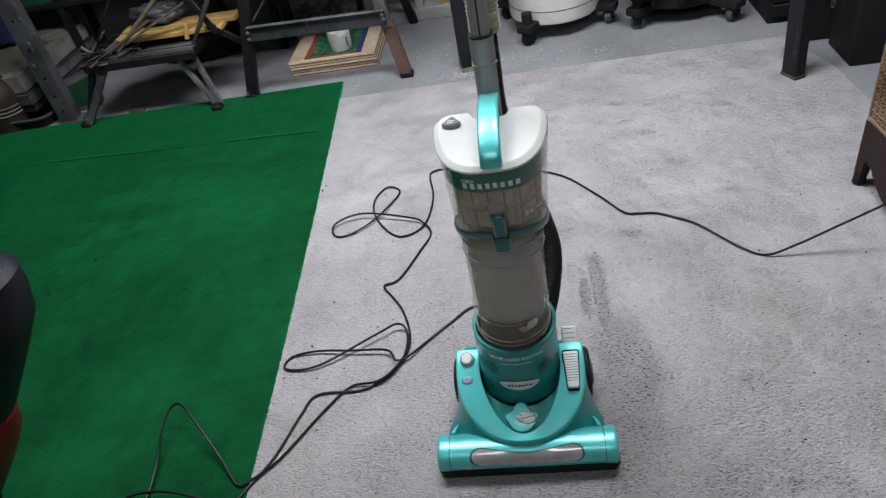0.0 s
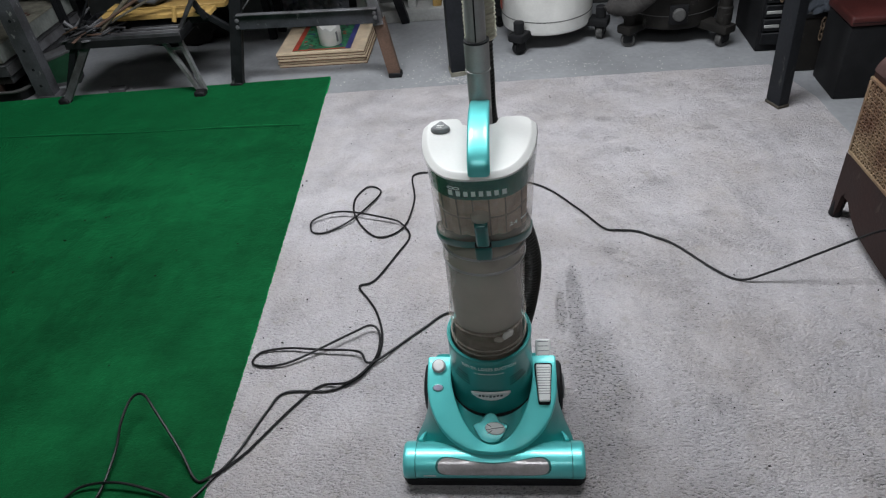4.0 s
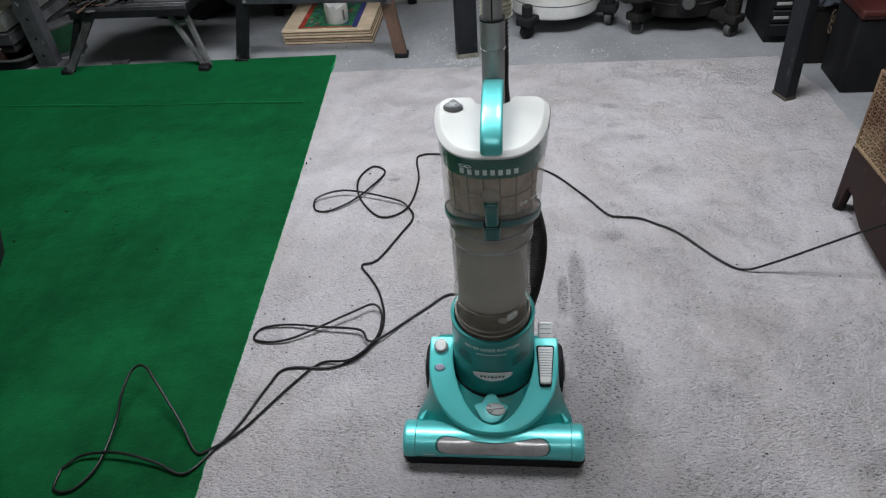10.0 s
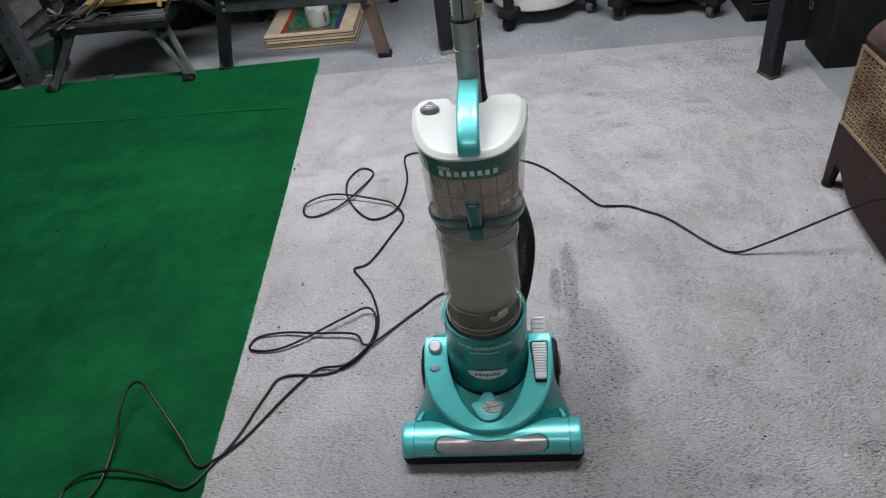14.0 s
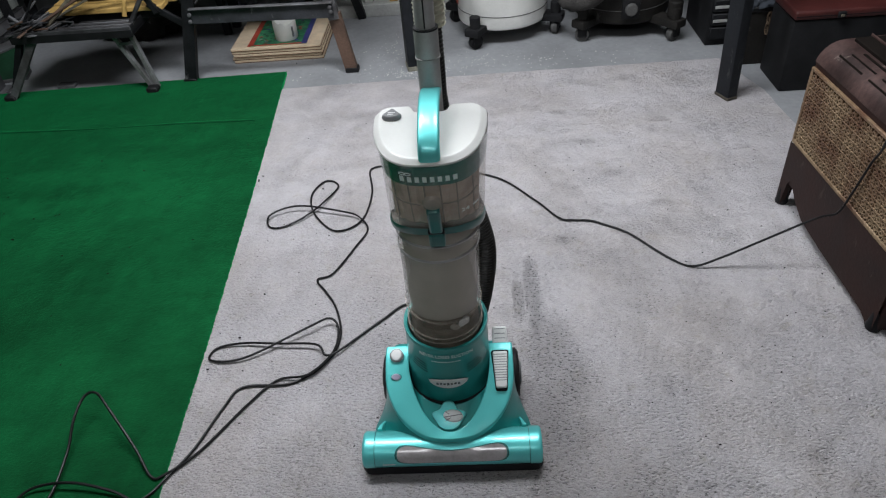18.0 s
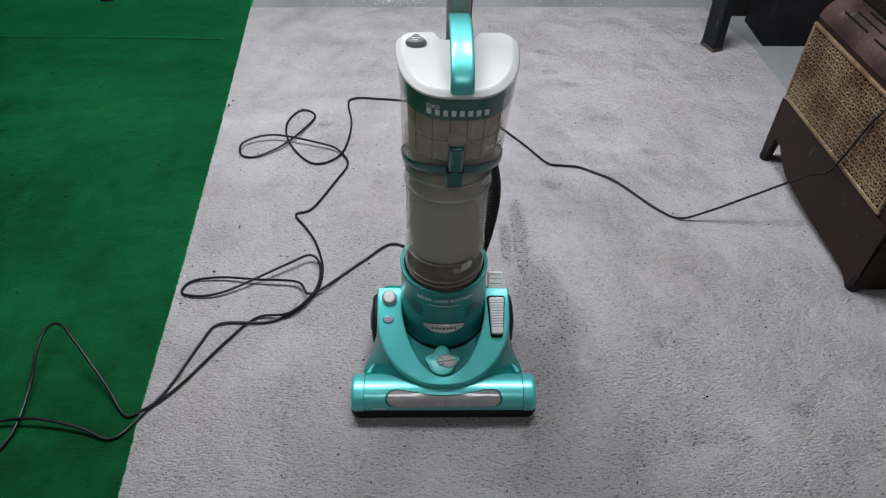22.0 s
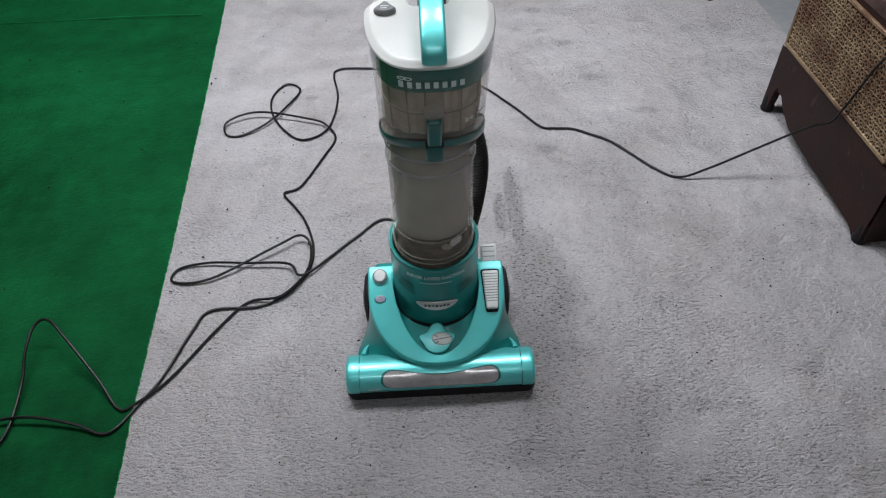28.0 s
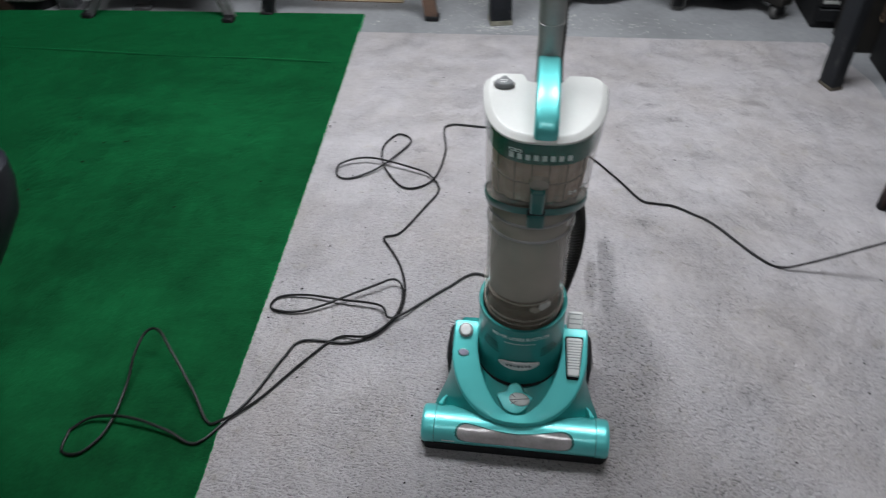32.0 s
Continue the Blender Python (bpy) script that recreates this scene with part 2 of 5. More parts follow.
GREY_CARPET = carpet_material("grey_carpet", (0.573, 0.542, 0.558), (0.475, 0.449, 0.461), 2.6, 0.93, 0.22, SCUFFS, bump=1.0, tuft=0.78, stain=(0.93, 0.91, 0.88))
SWATHS = [(-1.75, 1.27, 0.95, 0.12, 2, 0.80), (-1.32, 0.62, 0.07, 0.42, -14, 0.80), (-1.08, 0.38, 0.06, 0.30, -9, 0.84), (-1.5, 0.42, 0.09, 0.36, -20, 0.80), (-0.9, 0.62, 0.12, 0.05, 8, 0.85), (-1.2, 1.0, 0.25, 0.05, 4, 0.86)]
GREEN_CARPET = carpet_material("green_carpet", (0.0045, 0.083, 0.0254), (0.0025, 0.044, 0.0134), 2.2, 0.86, 0.85, (), (1.15, 0.8, 1), 0.22, streak=0.70, sheen=(1.0, 0.42, (0.022, 0.70, 0.21)), laid=SWATHS)
CONCRETE = surface("grey_floor_paint", (0.262, 0.266, 0.276), 0.55, 0, 0.18, 3.5, 60, 0.15)
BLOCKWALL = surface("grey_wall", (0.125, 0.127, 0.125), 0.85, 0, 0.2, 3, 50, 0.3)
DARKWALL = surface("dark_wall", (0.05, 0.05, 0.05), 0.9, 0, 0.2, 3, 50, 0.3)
CEIL = surface("ceiling_paint", (0.42, 0.41, 0.39), 0.9, 0, 0.1, 2, 60, 0.2)
TEAL = surface("teal_metallic_paint", (0.12, 0.60, 0.59), 0.40, 0.45, 0.06, 9, 900, 0.02, coat=0.6)
TEAL_SATIN = surface("teal_satin_paint", (0.092, 0.55, 0.535), 0.46, 0.3, 0.06, 9, 900, 0.02, coat=0.25)
TEAL_DARK = surface("dark_teal_plastic", (0.015, 0.235, 0.22), 0.34, 0.15, 0.1, 9, 600, 0.03, coat=0.3)
TEAL_DEEP = surface("deep_teal_plastic", (0.006, 0.105, 0.095), 0.34, 0.1, 0.1, 9, 600, 0.03, coat=0.3)
TEAL_CLEAR = clear_plastic("teal_tinted_plastic", (0.01, 0.16, 0.13), 0.75)
BRIGHT = surface("bright_white_plastic", (0.80, 0.795, 0.78), 0.4, 0, 0.05, 20, 300, 0.03)
RIBGREY = surface("soft_grey_plastic", (0.26, 0.26, 0.27), 0.45, 0, 0.1, 30, 300, 0.05)
WHITE = surface("white_plastic", (0.60, 0.592, 0.57), 0.38, 0, 0.05, 7, 200, 0.03)
BUTTON = surface("light_grey_plastic", (0.68, 0.67, 0.66), 0.4, 0.1, 0.08, 30, 300, 0.05)
GREYBTN = surface("mid_grey_plastic", (0.17, 0.17, 0.175), 0.45, 0, 0.1, 30, 300, 0.05)
BLACK = surface("black_plastic", (0.012, 0.012, 0.013), 0.6, 0, 0.3, 15, 200, 0.1, spec=0.2)
BLACKSTEEL = surface("black_painted_steel", (0.012, 0.0125, 0.014), 0.6, 0.1, 0.4, 18, 220, 0.2, spec=0.2, chips=(0.10, 0.10, 0.10))
GREYSTEEL = surface("grey_painted_steel", (0.12, 0.12, 0.127), 0.55, 0.2, 0.4, 14, 160, 0.25, dirt=(0.06, 0.055, 0.055))
POST = surface("charcoal_post_paint", (0.0165, 0.0182, 0.0215), 0.6, 0.1, 0.3, 9, 120, 0.2, spec=0.2, chips=(0.055, 0.055, 0.055))
SILVER = surface("silver_tube", (0.34, 0.33, 0.325), 0.5, 0.3, 0.1, 20, 300, 0.03)
SMOKE = clear_plastic("smoky_clear_plastic", (0.58, 0.51, 0.44), 0.34)
SMOKE_DUSTY = clear_plastic("dusty_clear_plastic", (0.50, 0.455, 0.395), 0.52, 0.2)
CORE = surface("beige_dusty_filter", (0.60, 0.475, 0.375), 0.8, 0, 0.3, 18, 120, 0.3)
CORE_GREY = surface("grey_dust_cup", (0.44, 0.395, 0.335), 0.7, 0, 0.2, 14, 120, 0.2)
PRINT = surface("white_print", (0.7, 0.75, 0.73), 0.5, 0, 0.05, 20, 200, 0.0)
DARKPRINT = surface("dark_print", (0.08, 0.1, 0.1), 0.5, 0, 0.05, 20, 200, 0.0)
HOSE = surface("black_hose", (0.025, 0.024, 0.022), 0.45, 0, 0.2, 20, 200, 0.1)
HOSE_PALE = surface("grey_clear_hose", (0.48, 0.46, 0.36), 0.35, 0.1, 0.2, 20, 200, 0.1)
CORD = surface("black_cord", (0.009, 0.0085, 0.009), 0.40, 0, 0.2, 40, 300, 0.05, spec=0.25)
BROWN = surface("brown_enamel", (0.024, 0.0104, 0.0082), 0.5, 0.1, 0.35, 10, 120, 0.2, dirt=(0.018, 0.009, 0.0075), spec=0.2, chips=(0.05, 0.034, 0.028))
BROWNTOP = surface("worn_brown_enamel", (0.046, 0.026, 0.023), 0.55, 0.1, 0.6, 14, 90, 0.3, dirt=(0.019, 0.010, 0.009), spec=0.3, chips=(0.115, 0.088, 0.078))
GRILLE = surface("tan_pressed_metal", (0.225, 0.158, 0.094), 0.5, 0.2, 0.4, 9, 120, 0.1, dirt=(0.10, 0.042, 0.024), spec=0.3)
# Near-black: shade in the heater's openings put into colour, and the carpets' crumbs.
INSIDE = surface("shade_and_crumb_black", (0.007, 0.005, 0.004), 0.95, 0, 0.3, 10, 100, 0.1, spec=0.1)
OSB = surface("raw_board", (0.64, 0.50, 0.35), 0.8, 0, 0.12, 25, 140, 0.3, spread=0.12)
OSBEDGE = surface("dark_board_edge", (0.16, 0.09, 0.05), 0.9, 0, 0.3, 30, 200, 0.3)
YELLOWWOOD = surface("yellow_wood", (0.46, 0.29, 0.09), 0.6, 0, 0.25, 12, 90, 0.3, spread=0.15)
BROWNLEG = surface("rusty_brown_steel", (0.115, 0.068, 0.048), 0.7, 0.2, 0.35, 16, 150, 0.3)
RED = surface("red_plastic", (0.17, 0.006, 0.014), 0.4, 0, 0.15, 8, 200, 0.05)
DULLRED = surface("dull_red_vinyl", (0.06, 0.0095, 0.0075), 0.6, 0, 0.25, 12, 150, 0.2)
TANKWHITE = surface("white_tank_plastic", (0.66, 0.65, 0.62), 0.42, 0, 0.14, 9, 150, 0.08)
CHARCOAL = surface("charcoal_plastic", (0.016, 0.0145, 0.0130), 0.65, 0, 0.3, 12, 160, 0.15, spec=0.2, chips=(0.06, 0.057, 0.053))
PALEGREY = surface("pale_grey_paint", (0.36, 0.36, 0.345), 0.7, 0, 0.2, 8, 90, 0.2)
CARDBOARD = surface("grey_white_cardboard", (0.36, 0.34, 0.29), 0.8, 0, 0.2, 12, 90, 0.15)
BLUE = surface("dark_blue_cloth", (0.008, 0.011, 0.05), 0.85, 0, 0.3, 9, 300, 0.3)
DKGREEN = surface("dark_green_plastic", (0.02, 0.08, 0.04), 0.5, 0, 0.25, 12, 150, 0.15)
PAPER = surface("white_paper", (0.74, 0.73, 0.7), 0.8, 0, 0.08, 25, 200, 0.1)
POSTERGREEN = surface("poster_green", (0.04, 0.2, 0.09), 0.5, 0, 0.55, 45, 160, 0.05, dirt=(0.012, 0.05, 0.045))
POSTERRED = surface("poster_red", (0.42, 0.06, 0.035), 0.5, 0, 0.3, 40, 200, 0.05)
POSTERBLUE = surface("poster_blue", (0.05, 0.05, 0.2), 0.5, 0, 0.3, 40, 200, 0.05)
LINT = surface("pale_chips", (0.75, 0.73, 0.68), 0.9, 0, 0.1, 40, 200, 0.0)
RUBBER = surface("grey_rubber", (0.07, 0.068, 0.066), 0.7, 0, 0.3, 30, 200, 0.1)
BLOCK = surface("weathered_wood_block", (0.06, 0.05, 0.038), 0.9, 0, 0.4, 25, 120, 0.4)
TUBE_GLOW = glow("lit_diffuser", (0.93, 0.97, 1.0), 4.0)


# ---- mesh helpers ----
def part(name, bm, material, parent=None, label="", smooth=True, angle=38):
    me = bpy.data.meshes.new(name)
    bmesh.ops.recalc_face_normals(bm, faces=bm.faces)
    bm.to_mesh(me)
    bm.free()
    me.materials.append(material)
    if smooth:
        for f in me.polygons:
            f.use_smooth = True
        me.set_sharp_from_angle(angle=radians(angle))
    ob = new(name, me)
    if parent:
        ob.parent = parent
        if parent.type == "EMPTY":
            ob.matrix_parent_inverse = Matrix.Translation(-parent.location)
    if label:
        ob["label"] = label
    return ob


def thing(name, label, category, group="", kind="", at=(0, 0, 0)):
    ob = tagged(new(name), label, category, group, kind)
    ob.location = at
    return ob


def solid(name, bm, material, label, category="", kind="", group="", angle=38):
    return tagged(part(name, bm, material, angle=angle), label, category, group, kind)


def block(x0, x1, y0, y1, z0, z1, bevel=0.0, m=None, segments=1, bm=None):
    bm = bm or bmesh.new()
    made = bmesh.ops.create_cube(bm, size=1, matrix=Matrix.LocRotScale(((x0 + x1) / 2, (y0 + y1) / 2, (z0 + z1) / 2), None, (x1 - x0, y1 - y0, z1 - z0)))
    if bevel:
        edges = {e for v in made["verts"] for e in v.link_edges}
        bmesh.ops.bevel(bm, geom=list(edges), offset=bevel, segments=segments, affect="EDGES", profile=0.6)
    if m:
        bmesh.ops.transform(bm, matrix=m, verts=bm.verts)
    return bm


def loft(rings, close_ends=(True, True), closed=True, bm=None):
    """A skin over rings of equally many points."""
    bm = bm or bmesh.new()
    rows = [[bm.verts.new(p) for p in ring] for ring in rings]
    k = len(rows[0])
    for a, b in zip(rows, rows[1:]):
        for i in range(k if closed else k - 1):
            j = (i + 1) % k
            bm.faces.new((a[i], a[j], b[j], b[i]))
    if closed and close_ends[0]:
        bm.faces.new(rows[0][::-1])
    if closed and close_ends[1]:
        bm.faces.new(rows[-1])
    return bm


def circle(r, z, k=40, cx=0.0, cy=0.0, tilt=0.0):
    """A level ring; tilt lowers its front."""
    return [(cx + r * math.cos(2 * math.pi * i / k), cy + r * math.sin(2 * math.pi * i / k), z + tilt * r * math.sin(2 * math.pi * i / k)) for i in range(k)]


def turned(profile, k=40, cx=0.0, cy=0.0, ends=(True, True)):
    """A turned body from (radius, height) pairs."""
    return loft([circle(r, z, k, cx, cy) for r, z in profile], ends)


def spline(points, step=8):
    """Points along a smooth curve through the given ones."""
    p = [Vector(q) for q in points]
    p = [2 * p[0] - p[1], *p, 2 * p[-1] - p[-2]]
    out = []
    for a, b, c, d in zip(p, p[1:], p[2:], p[3:]):
        for i in range(step):
            t = i / step
            out.append(0.5 * (2 * b + (c - a) * t + (2 * a - 5 * b + 4 * c - d) * t * t + (3 * b - a - 3 * c + d) * t**3))
    return [*out, p[-2]]


def sweep(path, radius, k=8, bm=None, flat=1.0, square=1.0):
    """A tube along a path; radius is a number or a function of the length along it."""
    rings, far, prev = [], 0.0, None
    side = Vector((1, 0, 0))
    for i, q in enumerate(path):
        ahead = (path[min(i + 1, len(path) - 1)] - path[max(i - 1, 0)]).normalized()
        side = (side - ahead * side.dot(ahead))
        side = side.normalized() if side.length > 1e-4 else ahead.orthogonal().normalized()
        up = ahead.cross(side)
        far += (q - prev).length if prev is not None else 0
        prev = q
        r = radius(far) if callable(radius) else radius
        ring = []
        for j in range(k):
            c, s = math.cos(2 * math.pi * j / k), math.sin(2 * math.pi * j / k)
            ring.append(q + r * (math.copysign(abs(c) ** square, c) * side + flat * math.copysign(abs(s) ** square, s) * up))
        rings.append(ring)
    return loft(rings, bm=bm)


def bar(a, b, w, d, bevel=0.002, up=(0, 1, 0), bm=None):
    """A straight bar of section w by d from a to b."""
    a, b = Vector(a), Vector(b)
    ahead = (b - a).normalized()
    x = Vector(up).cross(ahead).normalized()
    m = Matrix((x, ahead.cross(x), ahead)).transposed().to_4x4()
    m.translation = (a + b) / 2
    tmp = block(-w / 2, w / 2, -d / 2, d / 2, -(b - a).length / 2, (b - a).length / 2, bevel, m)
    if bm is None:
        return tmp
    me = bpy.data.meshes.new("tmp")
    tmp.to_mesh(me)
    bm.from_mesh(me)
    tmp.free()
    bpy.data.meshes.remove(me)
    return bm


def channel(a, b, w, lip, thick, up=(0, 1, 0)):
    """A pressed steel leg of U section, open to the back."""
    a, b = Vector(a), Vector(b)
    ahead = (b - a).normalized()
    x = Vector(up).cross(ahead).normalized()
    y = ahead.cross(x)
    prof = [(-w / 2, 0), (-w / 2, lip), (-w / 2 + thick, lip), (-w / 2 + thick, thick), (w / 2 - thick, thick), (w / 2 - thick, lip), (w / 2, lip), (w / 2, 0)]
    return loft([[q + x * u + y * v for u, v in prof] for q in (a, b)])


def shift(bm, m):
    bmesh.ops.transform(bm, matrix=m, verts=bm.verts)
    return bm


def letters(text, size, place):
    """Flat raised letters, each vertex laid by place(x, y, depth)."""
    cu = bpy.data.curves.new("letters", "FONT")
    cu.body, cu.size, cu.extrude, cu.align_x, cu.resolution_u = text, size, 0.0003, "CENTER", 2
    ob = new("letters", cu)
    bpy.context.view_layer.update()
    me = bpy.data.meshes.new_from_object(ob.evaluated_get(bpy.context.evaluated_depsgraph_get()))
    bm = bmesh.new()
    bm.from_mesh(me)
    bpy.data.objects.remove(ob)
    bpy.data.curves.remove(cu)
    bpy.data.meshes.remove(me)
    for v in bm.verts:
        v.co = place(*v.co)
    return bm


# ---- the room ----
FLOOR_Z = -0.008
X0, X1, Y0, Y1, ZC = -3.3, 2.7, -3.2, 2.48, 2.2
solid("floor", block(X0, X1, Y0, Y1, -0.12, FLOOR_Z), CONCRETE, "grey painted concrete floor with scuffs", "floor", "structure")
solid("wall_north", block(X0, X1, Y1, Y1 + 0.15, -0.12, ZC), BLOCKWALL, "grey bare wall behind the workbenches", "wall", "structure")
solid("wall_south", block(X0, X1, Y0 - 0.15, Y0, -0.12, ZC), BLOCKWALL, "plain grey wall closing the workshop", "wall", "structure")
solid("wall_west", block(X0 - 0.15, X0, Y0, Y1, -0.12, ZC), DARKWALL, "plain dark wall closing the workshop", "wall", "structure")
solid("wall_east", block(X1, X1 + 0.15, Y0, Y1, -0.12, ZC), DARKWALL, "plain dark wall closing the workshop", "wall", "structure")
solid("ceiling", block(X0, X1, Y0, Y1, ZC, ZC + 0.1), CEIL, "plain pale ceiling", "ceiling", "structure")
# The third fixture is invented too: it only houses the fill.
for lx, ly, lz, watts in LAMPS:
    lamp = thing("ceiling_light", "unseen white ceiling fixture, for the tubes and the added fill", "lamp", "ceiling lights")
    part("housing", block(lx - 0.44, lx + 0.44, ly - 0.28, ly + 0.28, lz, ZC, 0.008), WHITE, lamp)
    part("diffuser", block(lx - 0.41, lx + 0.41, ly - 0.25, ly + 0.25, lz - 0.06, lz, 0.02), TUBE_GLOW, lamp).visible_shadow = False


def ragged(a, b, steps, amp, seed):
    """Points from a to b with a slightly wavering line."""
    rng = random.Random(seed)
    a, b = Vector(a), Vector(b)
    side = Vector((-(b - a).y, (b - a).x)).normalized()
    return [a + (b - a) * i / steps + side * rng.uniform(-amp, amp) for i in range(steps)]


def sheet(corners, z0, z1, amp, seed, pitch=0.03):
    outline = []
    for i, c in enumerate(corners):
        far = (Vector(corners[(i + 1) % len(corners)]) - Vector(c)).length
        outline += ragged(c, corners[(i + 1) % len(corners)], max(2, round(far / pitch)), amp, seed + i)
    return loft([[(p.x, p.y, z0) for p in outline], [(p.x, p.y, z1) for p in outline]])


# Grey carpet and the green one beside it, which share a seam.
SEAM = [(-0.44, -3.19), (-0.546, -0.155), (-0.555, -0.03), (-0.573, 0.38), (-0.602, 0.89), (-0.634, 1.38), (-0.664, 1.80)]
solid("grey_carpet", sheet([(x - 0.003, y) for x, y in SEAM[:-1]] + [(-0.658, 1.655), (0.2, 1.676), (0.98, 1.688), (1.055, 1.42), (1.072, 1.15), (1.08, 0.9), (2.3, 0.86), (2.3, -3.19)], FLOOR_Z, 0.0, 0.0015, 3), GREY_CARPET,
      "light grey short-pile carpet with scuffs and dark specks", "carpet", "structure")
solid("green_carpet", sheet([(-3.2, -3.19)] + SEAM + [(-1.75, 1.76), (-3.2, 1.66)], FLOOR_Z, 0.004, 0.0012, 11, 0.005), GREEN_CARPET,
      "green outdoor carpet with a frayed cut edge", "carpet", "structure")

crease = sweep(spline([(-0.70, 1.408, 0.0045), (-1.0, 1.415, 0.0045), (-1.3, 1.412, 0.0045), (-1.7, 1.425, 0.0045), (-2.2, 1.43, 0.0045), (-2.8, 1.42, 0.0045)], 6), lambda d: 0.0065 + 0.003 * math.sin(d * 9), 10, flat=0.3)
solid("carpet_crease", crease, GREEN_CARPET, "low crease across the green carpet", "crease", "structure")

GREYWORN = surface("worn_dark_steel", (0.045, 0.045, 0.048), 0.6, 0.2, 0.5, 16, 160, 0.3, dirt=(0.02, 0.019, 0.019))
PALESTEEL = surface("scraped_pale_steel", (0.22, 0.22, 0.225), 0.55, 0.3, 0.4, 18, 160, 0.3, dirt=(0.12, 0.115, 0.11))
KHAKI = surface("dusty_wood_stick", (0.115, 0.098, 0.07), 0.8, 0, 0.3, 30, 160, 0.2, spread=0.2)
FILM = surface("dusty_plastic_film", (0.035, 0.036, 0.040), 0.5, 0, 0.6, 25, 120, 0.2, dirt=(0.02, 0.022, 0.028), spread=0.4)


# ---- the upright vacuum cleaner ----
vac = thing("upright_vacuum", "teal and white upright vacuum cleaner with clear dust bin", "vacuum cleaner")
NOZ = [(-0.026, 0.02), (-0.031, 0.03), (-0.031, 0.042), (-0.027, 0.052), (-0.018, 0.0605), (-0.006, 0.0650), (0.008, 0.0655), (0.022, 0.062), (0.033, 0.053), (0.037, 0.04), (0.037, 0.02)]


def nozzle_piece(x0, x1, grow=0.0, round0=0.0, round1=0.0):
    """A length of the nozzle's rounded section, with softened ends."""
    cy, cz = 0.006, 0.035

    def ring(x, s):
        return [(x, cy + (y - cy) * s, cz + (z - cz) * s) for y, z in NOZ]

    s = 1 + grow
    rings = []
    for d, k in ((0.0, 0.90), (0.2, 0.955), (0.5, 0.985), (1.0, 1.0)) if round0 else ((0, 1.0),):
        rings.append(ring(x0 + d * round0, s * k))
    for d, k in ((1.0, 1.0), (0.5, 0.985), (0.2, 0.955), (0.0, 0.90)) if round1 else ((0, 1.0),):
        rings.append(ring(x1 - d * round1, s * k))
    return loft(rings)


part("nozzle_shell", nozzle_piece(-0.1425, 0.1425), TEAL, vac)
for side in (-1, 1):
    a, b = sorted((side * 0.1435, side * 0.166))
    part("nozzle_end_cap", nozzle_piece(a, b, 0.025, 0.008 if side < 0 else 0, 0.008 if side > 0 else 0), TEAL, vac)
bumper = loft([[(x * k, 0.004 + (y - 0.004) * k, z) for x, y in
                [(-0.16, -0.03), (-0.168, -0.02), (-0.169, 0.02), (-0.16, 0.034), (0.16, 0.034), (0.169, 0.02), (0.168, -0.02), (0.16, -0.03)]]
               for z, k in ((0.002, 0.96), (0.008, 1.0), (0.02, 1.0), (0.024, 0.985))])
part("bumper", bumper, BLACK, vac, "black rubber bumper strip")


def nozzle_front(u):
    """A point (y, z) on the nozzle's front, u from its lower edge to its crest."""
    k = u * 6
    i = min(int(k), 5)
    return tuple(NOZ[i + 0][c] + (NOZ[i + 1][c] - NOZ[i + 0][c]) * (k - i) for c in (0, 1))


def window_rings(grow, lift):
    rings = []
    for i in range(25):
        s = math.sin(math.pi / 2 * (i / 12 - 1))
        x = s * (0.101 + grow)
        end = max(0.0, 1 - abs(s) ** 12) ** 0.5
        lo, hi = 0.30 - grow * 6, 0.80 + grow * 6
        mid = (lo + hi) / 2
        hi -= 0.17 * (1 - s * s) ** 2
        row = []
        for j in range(7):
            u = mid + (lo + (hi - lo) * j / 6 - mid) * max(end, 0.04)
            y, z = nozzle_front(u)
            row.append((x, y - lift * 0.8, z + lift * 0.7))
        rings.append(row)
    return rings


part("window_surround", loft(window_rings(0.0042, 0.0012), closed=False), TEAL_DEEP, vac, "dark teal rim round the brush window")
part("brush_window", loft(window_rings(0.0, 0.0022), closed=False), surface("grey_window_plastic", (0.42, 0.39, 0.39), 0.22, 0.3, 0.2, 20, 200, 0.02, coat=0.6), vac, "grey see-through brush window")


def crest(y):
    """The height of the base's top."""
    return 0.078 + 0.55 * max(0.0, y) - 1.2 * max(0.0, y - 0.12) ** 2 * 6


def horseshoe(a, b, yc, back, dz, k=40, power=0.95):
    """An open U round the tube, from the back of one arm round the front to the other."""
    pts = []
    for i in range(9):
        pts.append((-a, back + (yc - back) * i / 9))
    for i in range(k + 1):
        phi = math.pi * i / k
        pts.append((-a * math.cos(phi), yc - b * math.sin(phi) ** power))
    for i in range(1, 10):
        pts.append((a, yc + (back - yc) * i / 9))
    return [(x, y, crest(y) + dz) for x, y in pts]


OUT = dict(a=0.1215, b=0.114, yc=0.105, power=0.98)
IN = dict(a=0.0765, b=0.112, yc=0.118, power=1.32)


def u_ring(shape, inset, back, dz):
    return horseshoe(shape["a"] + inset, shape["b"] + inset, shape["yc"], back, dz, 40, shape["power"])


